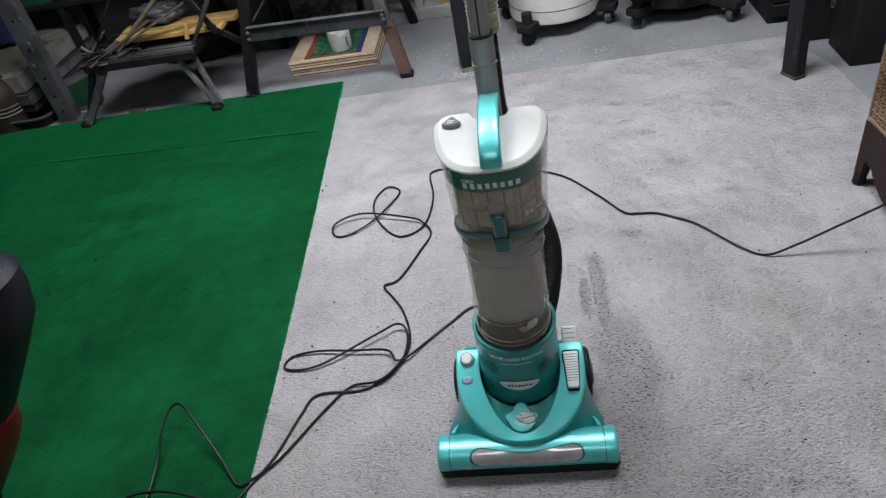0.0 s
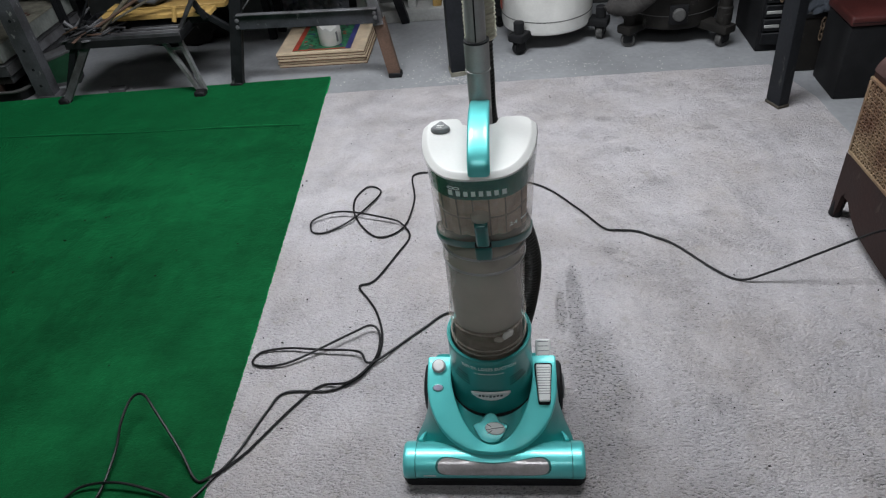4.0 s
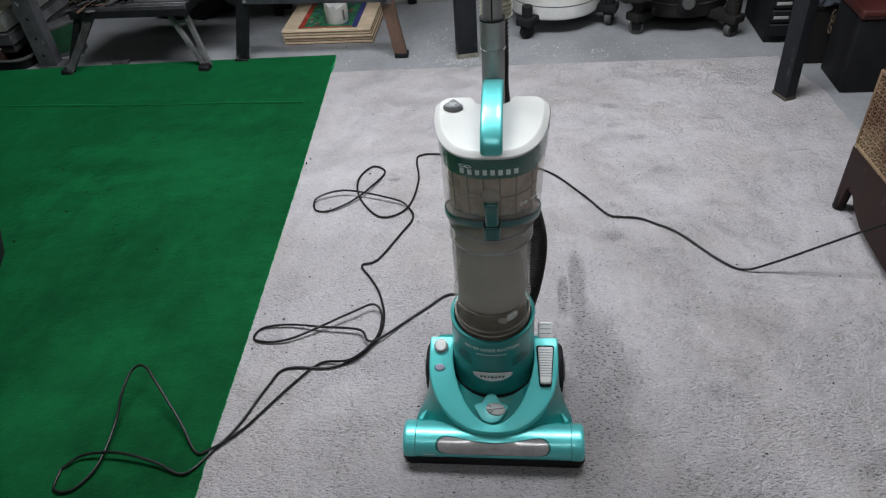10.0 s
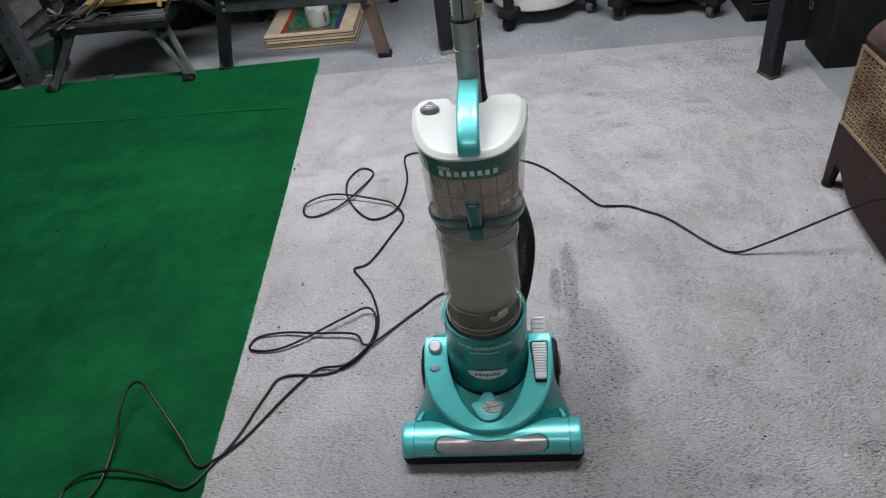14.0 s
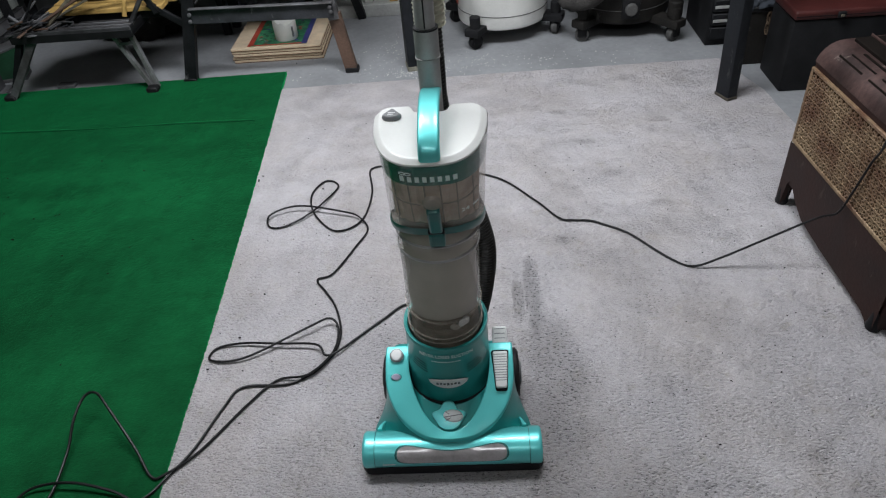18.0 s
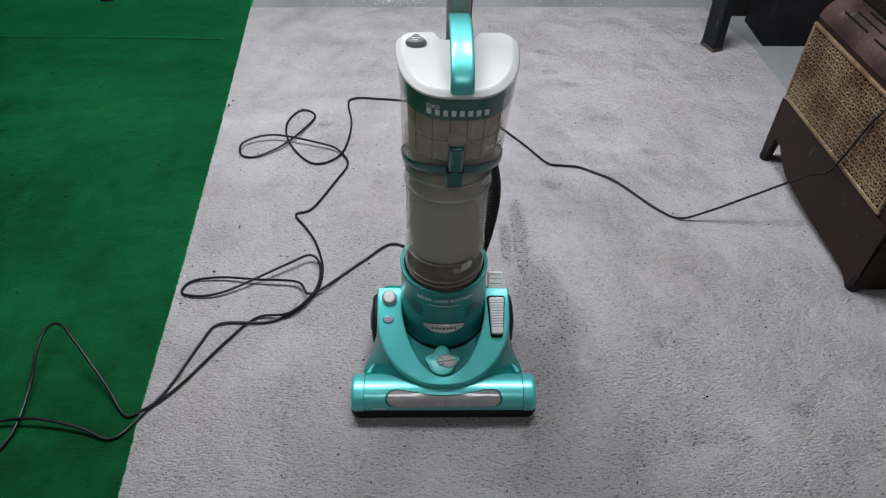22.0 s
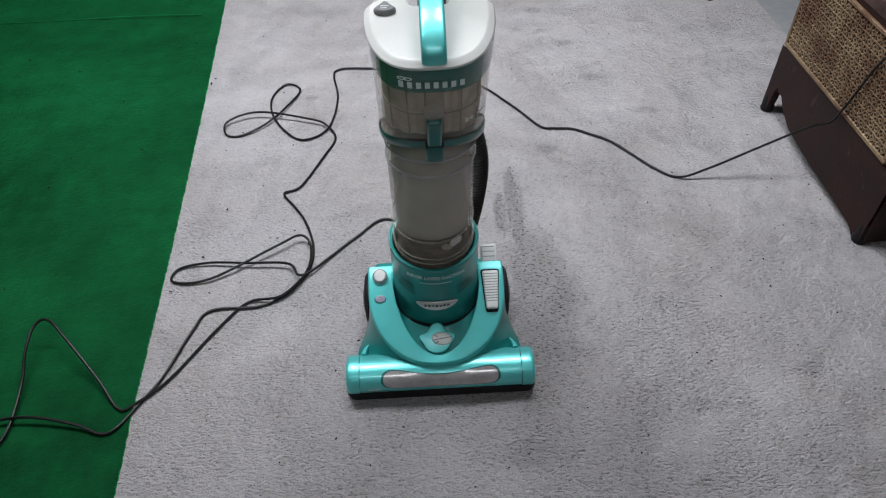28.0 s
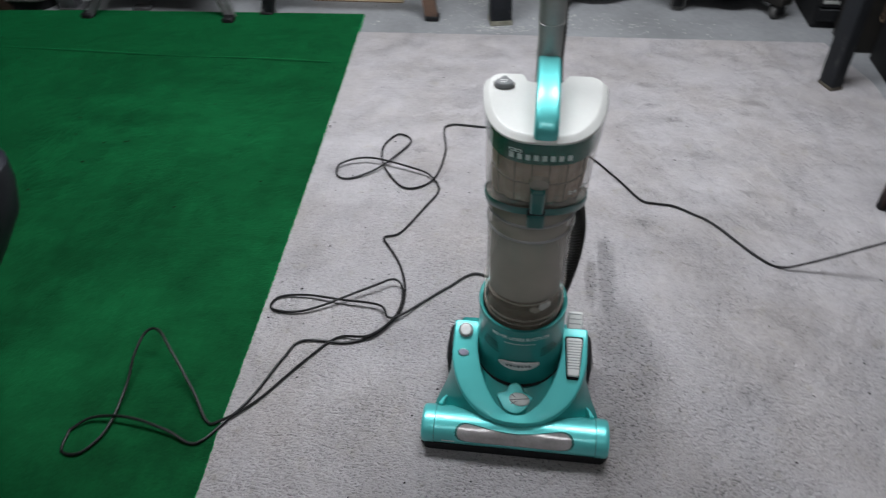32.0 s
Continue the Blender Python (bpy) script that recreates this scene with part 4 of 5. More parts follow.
part("nozzle_print", block(-0.128, -0.105, -0.0322, -0.0318, 0.036, 0.0385), BUTTON, vac)


# ---- cords ----
def cord(name, label, points, r=0.0028, step=8):
    return solid(name, sweep(spline(points, step), r, 8), CORD, label, "cord")


C = 0.0042
cord("extension_cord", "thin black extension cord snaking over the carpet to the heater",
     [(1.23, 0.74, 0.30), (1.215, 0.72, 0.44), (1.12, 0.632, 0.472), (1.008, 0.522, 0.475), (0.916, 0.433, 0.467), (0.889, 0.41, 0.455), (0.876, 0.411, 0.428), (0.873, 0.423, 0.395), (0.880, 0.441, 0.356), (0.880, 0.457, 0.320), (0.876, 0.480, 0.225), (0.873, 0.500, 0.163), (0.855, 0.520, 0.140), (0.83, 0.527, 0.122), (0.74, 0.524, 0.076), (0.645, 0.521, 0.028), (0.582, 0.523, C),
      (0.533, 0.56, C), (0.457, 0.663, C), (0.405, 0.703, C), (0.365, 0.727, C), (0.321, 0.733, C), (0.285, 0.746, C), (0.224, 0.841, C), (0.126, 0.96, C), (-0.04, 1.03, C),
      (-0.202, 1.056, C), (-0.247, 1.05, C), (-0.257, 1.02, C), (-0.24, 0.909, C), (-0.258, 0.778, C), (-0.326, 0.737, C), (-0.397, 0.822, C), (-0.420, 0.92, C), (-0.388, 0.99, C), (-0.346, 0.955, C), (-0.390, 0.842, 0.011)])
cord("cord_coil", "black cord lying in loose loops on the carpet",
     [(-0.390, 0.842, 0.011), (-0.431, 0.796, 0.008), (-0.483, 0.765, C), (-0.520, 0.775, C), (-0.520, 0.82, 0.012), (-0.441, 0.846, 0.018), (-0.303, 0.809, 0.014), (-0.26, 0.783, 0.010), (-0.236, 0.735, C), (-0.261, 0.663, C), (-0.307, 0.558, C),
      (-0.344, 0.535, C), (-0.316, 0.489, C), (-0.286, 0.437, C), (-0.262, 0.36, C), (-0.263, 0.297, C), (-0.281, 0.26, C), (-0.309, 0.225, C), (-0.361, 0.198, C), (-0.454, 0.194, C),
      (-0.482, 0.143, C), (-0.515, 0.043, C), (-0.548, -0.018, C), (-0.572, -0.062, 0.008), (-0.597, -0.072, 0.008), (-0.645, -0.054, 0.014), (-0.727, -0.038, 0.02), (-0.80, -0.042, 0.014), (-0.835, -0.07, 0.008)])
cord("power_cord", "black power cord looping from the vacuum onto the green carpet",
     [(0.03, 0.235, 0.03), (0.02, 0.30, 0.008), (-0.03, 0.38, C), (-0.106, 0.433, C), (-0.167, 0.382, C), (-0.215, 0.333, C), (-0.258, 0.283, 0.010), (-0.284, 0.270, 0.014), (-0.31, 0.303, 0.014), (-0.398, 0.312, 0.012), (-0.480, 0.322, 0.008),
      (-0.542, 0.312, C), (-0.547, 0.276, C), (-0.468, 0.277, 0.008), (-0.339, 0.352, 0.018), (-0.290, 0.381, 0.018), (-0.265, 0.35, 0.014), (-0.268, 0.28, 0.012), (-0.314, 0.217, 0.012),
      (-0.382, 0.21, C), (-0.435, 0.143, C), (-0.502, 0.036, C), (-0.555, -0.018, 0.008), (-0.581, -0.022, 0.008), (-0.626, 0.032, 0.02), (-0.70, 0.110, 0.05), (-0.738, 0.146, 0.06), (-0.762, 0.138, 0.058), (-0.768, 0.09, 0.045), (-0.764, 0.03, 0.022), (-0.762, -0.06, 0.012), (-0.788, -0.113, 0.009), (-0.826, -0.114, 0.008), (-0.835, -0.07, 0.008)])

# ---- the gas heater ----
heater = thing("space_heater", "old brown enamel space heater with a tan pressed-metal grille, worn", "heater", at=(1.04, 0.535, 0))
HF, HB, HN, HY = 0.874, 1.20, 0.285, 0.786
side_profile = [(HF, 0.075), (HF, 0.37)]
for i in range(1, 9):
    a = math.pi / 2 * i / 8
    side_profile.append((HF + 0.06 * (1 - math.cos(a)), 0.385 + 0.06 * math.sin(a)))
side_profile += [(HB - 0.03, 0.45), (HB, 0.42), (HB, 0.075)]
part("body", loft([[(x + (0.012 if e else 0), y, z - (0.006 if e else 0)) for x, z in side_profile] for y, e in ((HN, 1), (HN + 0.008, 0), (HY - 0.008, 0), (HY, 1))]), BROWN, heater)
part("top_panel", loft([[(x - 0.002, y, z + 0.003) for x, z in side_profile[2:-1]] for y in (HN + 0.006, HY - 0.006)], closed=False), BROWNTOP, heater, "worn brown enamel top")
# Slots in three rows along the shoulder of the top, near-black strips for the shade in them, then a dark trough with a
# pale rim behind it.
for a, push in ((50, 0.0), (67, -0.022), (86, -0.034)):
    r = math.radians(a)
    for y0, y1 in ((0.362, 0.464), (0.497, 0.601), (0.626, 0.728)):
        part("slot", block(-0.0034, 0.0034, max(HN + 0.02, y0 + push), y1 + push, -0.002, 0.0046, 0.001, pose(HF + 0.06 * (1 - math.cos(r)), 0, 0.385 + 0.06 * math.sin(r), 0, 90 - a, 0)), INSIDE, heater)
part("trough", block(HF + 0.068, HF + 0.108, HN + 0.02, HY - 0.02, 0.446, 0.4565, 0.002), INSIDE, heater)
part("rim", block(HF + 0.108, HF + 0.113, HN + 0.012, HY - 0.012, 0.446, 0.460, 0.002), BROWNTOP, heater)
part("back_cover", block(HF + 0.113, HB - 0.035, HN + 0.02, HY - 0.02, 0.446, 0.4565, 0.003), INSIDE, heater)


def apron(length, height):
    """The lower front with an arch between two feet."""
    low = [(0, 0.0), (0.024, 0.0), (0.028, 0.03), (0.034, 0.072), (0.045, 0.088), (0.06, 0.085), (0.095, 0.055), (0.14, 0.034), (length * 0.5, 0.024), (length - 0.12, 0.020), (length - 0.05, 0.016), (length - 0.03, 0.006), (length - 0.024, 0.0), (length, 0.0)]
    return [(s, z, height) for s, z in low]


def apron_mesh(length, height, m):
    pts = apron(length, height)
    bm = bmesh.new()
    rows = [[bm.verts.new(m @ Vector((s, d, z))) for s, z, h in pts] for d in (0, 0.012)]
    tops = [[bm.verts.new(m @ Vector((s, d, h))) for s, z, h in pts] for d in (0, 0.012)]
    for i in range(len(pts) - 1):
        for k in (0, 1):
            bm.faces.new((rows[k][i], rows[k][i + 1], tops[k][i + 1], tops[k][i]))
        bm.faces.new((rows[0][i], rows[0][i + 1], rows[1][i + 1], rows[1][i]))
    return bm


front_m = Matrix(((0, 1, 0, HF - 0.003), (-1, 0, 0, HY), (0, 0, 1, 0), (0, 0, 0, 1)))
part("apron", apron_mesh(HY - HN, 0.182, front_m), BROWN, heater)
part("side_apron", apron_mesh(HB - HF, 0.12, Matrix(((1, 0, 0, HF), (0, -1, 0, HY), (0, 0, 1, 0), (0, 0, 0, 1)))), BROWN, heater)
part("side_apron", block(HF + 0.004, HB, HN - 0.004, HN + 0.008, 0.004, 0.13, 0.004), BROWN, heater)
for fx, fy in ((HF + 0.008, HY - 0.012), (HF + 0.008, HN + 0.012), (HB - 0.01, HY - 0.012), (HB - 0.01, HN + 0.012)):
    part("foot", shift(turned([(0.015, 0.0), (0.017, 0.006), (0.014, 0.02), (0.011, 0.05)], 16), pose(fx, fy, 0)), BLACK, heater)
# Solid near-black box that paints the shade seen through the grille.
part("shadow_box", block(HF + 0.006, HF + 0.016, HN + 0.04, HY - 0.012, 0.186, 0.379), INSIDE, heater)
for z0, z1, y0, y1 in ((0.185, 0.1955, HN + 0.04, HY - 0.006), (0.378, 0.387, HN + 0.04, HY - 0.006), (0.1955, 0.378, HY - 0.016, HY - 0.006), (0.1955, 0.378, HN + 0.04, HN + 0.05)):
    part("grille_frame", block(HF - 0.006, HF + 0.002, y0, y1, z0, z1, 0.002), GRILLE, heater)
bm = bmesh.new()
NY, NZ = 21, 9
gy0, gy1, gz0, gz1 = HN + 0.05, HY - 0.016, 0.1955, 0.378
cw, ch = (gy1 - gy0) / NY, (gz1 - gz0) / NZ


def flat_piece(pts, x0=-0.0045, x1=-0.001):
    a = [bm.verts.new((HF + x0, y, z)) for y, z in pts]
    b = [bm.verts.new((HF + x1, y, z)) for y, z in pts]
    bm.faces.new(a)
    for i in range(len(pts)):
        j = (i + 1) % len(pts)
        bm.faces.new((a[i], a[j], b[j], b[i]))


for i in range(NY):
    for j in range(NZ):
        cy, cz = gy0 + cw * (i + 0.5), gz0 + ch * (j + 0.5)
        n = 8
        for q in range(n):
            a0, a1 = 2 * math.pi * q / n + 0.39, 2 * math.pi * (q + 1) / n + 0.39
            ro, ri = 0.0070, 0.0034
            flat_piece([(cy + ri * math.cos(a0), cz + ri * math.sin(a0)), (cy + ro * math.cos(a0), cz + ro * math.sin(a0)), (cy + ro * math.cos(a1), cz + ro * math.sin(a1)), (cy + ri * math.cos(a1), cz + ri * math.sin(a1))])
        for sy, sz in ((1, 0), (0, 1), (-1, 0), (0, -1)):
            u, v = Vector((sy, sz)), Vector((-sz, sy)) * 0.0012
            p, q = Vector((cy, cz)) + u * 0.0064, Vector((cy, cz)) + u * 0.0094
            flat_piece([tuple(p - v), tuple(q - v), tuple(q + v), tuple(p + v)])
for i in range(1, NY):
    flat_piece([(gy0 + cw * i - 0.0013, gz0), (gy0 + cw * i + 0.0013, gz0), (gy0 + cw * i + 0.0013, gz1), (gy0 + cw * i - 0.0013, gz1)], -0.005)
for j in range(1, NZ):
    flat_piece([(gy0, gz0 + ch * j - 0.0013), (gy1, gz0 + ch * j - 0.0013), (gy1, gz0 + ch * j + 0.0013), (gy0, gz0 + ch * j + 0.0013)], -0.0053)
part("grille", bm, GRILLE, heater, "tan pressed-metal grille with rust stains", False)


HEATER_TURN = pose(HF, HY, 0, 0, 0, 2.9) @ pose(-HF, -HY, 0)
for ob in heater.children_recursive:
    ob.data.transform(HEATER_TURN)


# ---- posts ----
def steel_post(label, x, y, turn, w, d, lean=(0, 0), base=BLOCK):
    ob = thing("steel_post", label, "post", "steel posts", at=(x, y, FLOOR_Z))
    m = pose(x, y, FLOOR_Z, 0, 0, turn) @ pose(0, 0, 0, lean[0], lean[1], 0)
    part("shaft", block(0, w, 0, d, 0.012, ZC - FLOOR_Z, 0.006, m, 2), POST, ob)
    part("base_block", block(-0.002, w + 0.002, -0.002, d + 0.002, 0, 0.018, 0.002, m), base, ob, "weathered wooden base block")
    return ob


steel_post("charcoal painted steel post on a worn wooden base", -0.176, 1.752, 12, 0.078, 0.07, (0, 0), surface("pale_wood_block", (0.2, 0.19, 0.15), 0.9, 0, 0.4, 25, 120, 0.4))
steel_post("charcoal painted steel post on a weathered base beside the heater", 0.912, 1.352, 22, 0.038, 0.064, (0, -1.6))


# ---- sawhorse ----
RAILGREY = surface("dark_blue_grey_steel", (0.040, 0.041, 0.048), 0.55, 0.2, 0.35, 14, 160, 0.2, dirt=(0.02, 0.02, 0.022), chips=(0.14, 0.14, 0.14))
horse = thing("sawhorse", "black folding steel sawhorse with one rusty brown leg", "sawhorse", at=(-0.72, 2.0, FLOOR_Z))
part("leg", channel((-1.043, 1.766, FLOOR_Z), (-0.895, 1.80, 0.62), 0.044, 0.03, 0.003), BLACKSTEEL, horse)
part("leg", channel((-1.000, 2.34, FLOOR_Z), (-0.90, 2.12, 0.62), 0.036, 0.03, 0.003), BLACKSTEEL, horse)
part("leg", channel((-0.400, 1.776, FLOOR_Z), (-0.437, 1.785, 0.225), 0.046, 0.03, 0.003), BROWNLEG, horse, "rusty brown lower leg")
part("upper_leg", channel((-0.437, 1.778, 0.205), (-0.49, 1.80, 0.62), 0.04, 0.03, 0.003), GREYSTEEL, horse)
part("leg", channel((-0.418, 2.34, FLOOR_Z), (-0.52, 2.12, 0.62), 0.036, 0.03, 0.003), BLACKSTEEL, horse)
part("cross_rail", bar((-0.962, 1.762, 0.259), (-0.43, 1.762, 0.249), 0.008, 0.058, 0.002, (0, 0, 1)), RAILGREY, horse)
part("rail_lip", bar((-0.962, 1.756, 0.288), (-0.43, 1.756, 0.278), 0.022, 0.004, 0.001, (0, 0, 1)), GREYSTEEL, horse)
part("upper_rail", bar((-0.90, 1.785, 0.412), (-0.455, 1.785, 0.398), 0.006, 0.06, 0.002, (0, 0, 1)), BLACKSTEEL, horse)
part("brace", bar((-0.945, 1.80, 0.295), (-0.83, 1.80, 0.412), 0.006, 0.014, 0.001, (0, 1, 0)), GREYSTEEL, horse)
part("brace", bar((-0.452, 1.80, 0.30), (-0.52, 1.80, 0.40), 0.006, 0.014, 0.001, (0, 1, 0)), GREYSTEEL, horse)
for x, z in ((-0.962, 0.268), (-0.965, 0.243), (-0.44, 0.262), (-0.438, 0.246)):
    part("bolt", shift(turned([(0.0075, 0), (0.0075, 0.004), (0.004, 0.006)], 12), pose(x, 1.752, z, 90, 0, 0)), GREYSTEEL, horse)
part("top_beam", block(-0.94, -0.45, 1.93, 1.99, 0.585, 0.635, 0.004), BLACKSTEEL, horse)
for x, z in ((-1.043, 1.768), (-0.400, 1.778)):
    part("foot", block(x - 0.026, x + 0.026, z - 0.004, z + 0.036, FLOOR_Z, 0.012, 0.003), BLACK, horse)

# Out of view; added to cast shade on the studs and wall behind.
solid("worktop", block(-1.22, -0.36, 1.74, 2.34, 0.635, 0.66, 0.003), GREYWORN, "unseen board added over the sawhorse to shade the wall behind", "board")

# ---- stack of boards with what lies on it ----
stack = thing("board_stack", "stack of raw wooden boards lying on the floor", "boards", at=(-0.72, 2.1, FLOOR_Z))
for i in range(5):
    dx, dy = (0.003, -0.002, 0.004, 0.0, -0.002)[i], (0.0, 0.001, -0.001, 0.001, 0.0)[i]
    z = FLOOR_Z + 0.0122 * i
    b = part("board", block(-0.91 + dx, -0.54 + dx, 1.935 + dy, 2.31 + dy, z + 0.0028, z + 0.0114, 0.0008), OSB, stack)
    part("board_edge", block(-0.909 + dx, -0.541 + dx, 1.9335 + dy, 1.9362 + dy, z + 0.0004, z + 0.0034), OSBEDGE, b)
    part("board_edge", block(-0.5412 + dx, -0.5385 + dx, 1.935 + dy, 2.309 + dy, z + 0.0004, z + 0.0034), OSBEDGE, b)
TOP = FLOOR_Z + 0.0602
poster = thing("printed_sheet", "creased printed sheet in green, red and blue on the boards", "poster", at=(-0.72, 2.09, TOP))
part("sheet", block(-0.845, -0.60, 1.952, 2.235, TOP, TOP + 0.002, 0.0006), POSTERGREEN, poster)
part("red_strip", block(-0.845, -0.823, 1.952, 2.235, TOP + 0.002, TOP + 0.0028), POSTERRED, poster)
part("red_strip", block(-0.823, -0.622, 1.952, 1.962, TOP + 0.002, TOP + 0.0028), POSTERRED, poster)
part("blue_strip", block(-0.622, -0.60, 1.952, 2.235, TOP + 0.002, TOP + 0.0028), POSTERBLUE, poster)
rng = random.Random(4)
for i in range(70):
    x, y, s = rng.uniform(-0.81, -0.64), rng.uniform(1.975, 2.22), rng.uniform(0.003, 0.009)
    part("printed_patch", shift(turned([(s, 0), (s * 0.9, 0.0005)], 7), pose(x, y, TOP + 0.002, 0, 0, rng.uniform(0, 360))), (POSTERRED, DKGREEN, OSBEDGE, PALEGREY, DKGREEN, POSTERBLUE, POSTERRED)[i % 7], poster)
roll = thing("paper_roll", "white paper roll with an open end", "paper roll", at=(-0.68, 2.02, TOP))
torn = []
for r, z, rip in ((0.036, 0.004, 0), (0.045, 0.0, 0), (0.0465, 0.003, 0), (0.0475, 0.060, 0), (0.047, 0.078, 1), (0.0445, 0.078, 1), (0.0435, 0.02, 0), (0.004, 0.018, 0)):
    torn.append([(-0.692 + r * math.cos(a), 2.02 + r * math.sin(a), TOP + 0.0028 + z + rip * (0.009 * math.sin(2 * a + 0.6) + 0.004 * math.sin(7 * a) + 0.003 * math.sin(11 * a))) for a in [2 * math.pi * i / 44 for i in range(44)]])
part("roll", loft(torn), PAPER, roll)
part("label", loft([[(-0.692 + 0.0482 * math.sin(a), 2.02 - 0.0482 * math.cos(a), TOP + z) for z in (0.018, 0.06)] for a in (0.75, 0.85, 0.95)], closed=False), GREYBTN, roll)

# ---- folding workbench ----
bench = thing("folding_workbench", "black folding workbench with a cluttered steel tray and grey legs", "workbench", at=(-1.45, 1.8, FLOOR_Z))
part("tray", block(-1.63, -1.17, 1.70, 1.96, 0.232, 0.238, 0.001), BLACKSTEEL, bench)
part("tray_lip", block(-1.63, -1.17, 1.694, 1.70, 0.227, 0.262, 0.002), GREYWORN, bench)
part("tray_front", block(-1.632, -1.168, 1.690, 1.6942, 0.222, 0.250, 0.001), BLACK, bench)
for k in range(6):
    part("tray_ridge", block(-1.50 + 0.022 * k, -1.178, 1.702 + 0.013 * k, 1.709 + 0.013 * k, 0.238, 0.2575 + 0.0012 * k, 0.0015), GREYWORN if k % 2 else GREYSTEEL, bench)
part("tray_lip", block(-1.176, -1.17, 1.70, 1.96, 0.225, 0.262, 0.002), BLACKSTEEL, bench)
part("tray_lip", block(-1.63, -1.624, 1.70, 1.96, 0.225, 0.262, 0.002), BLACKSTEEL, bench)
part("leg", channel((-1.174, 1.720, FLOOR_Z), (-1.256, 1.716, 0.215), 0.0145, 0.02, 0.003), PALESTEEL, bench, "worn grey steel leg")
part("leg", channel((-1.160, 1.726, FLOOR_Z), (-1.196, 1.722, 0.222), 0.014, 0.02, 0.003), PALESTEEL, bench, "worn grey steel leg")
part("leg_bridge", bar((-1.245, 1.718, 0.19), (-1.19, 1.722, 0.19), 0.012, 0.006), GREYSTEEL, bench)
part("leg", channel((-1.742, 1.690, FLOOR_Z), (-1.560, 1.70, 0.225), 0.026, 0.02, 0.003), GREYSTEEL, bench, "worn grey steel leg")
part("leg", channel((-1.733, 1.693, FLOOR_Z), (-1.610, 1.70, 0.225), 0.022, 0.02, 0.003), BLACKSTEEL, bench)
for x in (-1.168, -1.738):
    part("foot", block(x - 0.022, x + 0.022, 1.682, 1.722, FLOOR_Z, 0.022, 0.005), BLACK, bench)
part("strut", bar((-1.195, 1.745, 0.245), (-1.02, 1.775, 0.48), 0.016, 0.010), GREYWORN, bench)
part("strut", bar((-1.165, 1.79, 0.43), (-1.095, 1.79, 0.27), 0.022, 0.012), BLACKSTEEL, bench)
part("strut_bolt", shift(turned([(0.009, 0), (0.009, 0.006), (0.005, 0.009)], 12), pose(-1.128, 1.772, 0.335, 90, 0, 0)), GREYSTEEL, bench)
part("strut", bar((-1.615, 1.745, 0.245), (-1.43, 1.78, 0.49), 0.008, 0.008), BLACKSTEEL, bench)
part("brace", bar((-1.125, 1.80, 0.305), (-1.0, 1.82, 0.198), 0.024, 0.016), BLACKSTEEL, bench)
part("cross_bar", bar((-1.6, 1.83, 0.262), (-1.10, 1.83, 0.262), 0.03, 0.03, 0.002, (0, 0, 1)), BLACKSTEEL, bench)
part("cross_bar", bar((-1.6, 1.93, 0.262), (-1.10, 1.93, 0.262), 0.03, 0.03, 0.002, (0, 0, 1)), BLACKSTEEL, bench)
for i, (y0, y1, x0, x1) in enumerate(((1.80, 1.868, -1.525, -1.075), (1.885, 1.965, -1.53, -1.045))):
    z = 0.278 + (0.0185 if i == 2 else 0)
    solid("yellow_board", block(x0, x1, y0, y1, z, z + 0.018, 0.002), YELLOWWOOD, "yellow pine board lying on the workbench bars", "board", group="yellow boards")
lath = block(-0.14, 0.14, -0.013, 0.013, -0.003, 0.003, 0.001, pose(-1.31, 1.775, 0.352, 0, -22, 6))
solid("broken_lath", lath, KHAKI, "broken flat grey-brown lath leaning over the boards", "lath")
rng = random.Random(12)
for i in range(40):
    x, y = rng.gauss(-1.535, 0.05), rng.uniform(1.705, 1.80)
    ln, an, up = rng.uniform(0.05, 0.14), rng.gauss(15, 28), rng.uniform(-8, 26)
    z = 0.244 + 0.0011 * i
    m = pose(x, y, z, 0, -up, an)
    solid("metal_scrap", block(-ln / 2, ln / 2, -rng.uniform(0.003, 0.009), 0.004, -0.002, 0.004, 0.0015, m), (GREYWORN, BLACKSTEEL, GREYSTEEL, BLACKSTEEL, GREYWORN, BROWNLEG, GREYWORN)[i % 7], "loose steel scrap and tools heaped in the tray", "scrap", group="tray scrap")
for a, b, r, mt in (((-1.51, 1.76, 0.262), (-1.29, 1.80, 0.43), 0.0085, KHAKI), ((-1.56, 1.74, 0.26), (-1.34, 1.79, 0.36), 0.006, BROWNLEG), ((-1.62, 1.74, 0.268), (-1.535, 1.79, 0.345), 0.004, GREYSTEEL), ((-1.635, 1.75, 0.31), (-1.60, 1.76, 0.265), 0.007, GREYSTEEL), ((-1.222, 1.79, 0.268), (-1.208, 1.796, 0.322), 0.009, YELLOWWOOD)):
    solid("metal_rod", sweep(spline([a, tuple((p + q) / 2 for p, q in zip(a, b)), b], 3), r, 8), mt, "long worn rod leaning across the tray", "rod", group="tray rods")

# ---- left workbench leg and what lies beside it ----
LEGSTEEL = surface("scuffed_grey_steel", (0.07, 0.070, 0.078), 0.6, 0.2, 0.4, 12, 160, 0.3, dirt=(0.04, 0.039, 0.041), chips=(0.25, 0.25, 0.24))
leg = thing("bench_leg", "heavy grey angle-steel bench leg with bolt holes, scraped", "bench leg", at=(-1.86, 1.78, FLOOR_Z))
part("flange", bar((-1.862, 1.772, FLOOR_Z), (-1.862, 1.772, 0.9), 0.074, 0.005, 0.001), LEGSTEEL, leg)
part("web", bar((-1.832, 1.80, FLOOR_Z), (-1.832, 1.80, 0.9), 0.005, 0.055, 0.001), LEGSTEEL, leg)
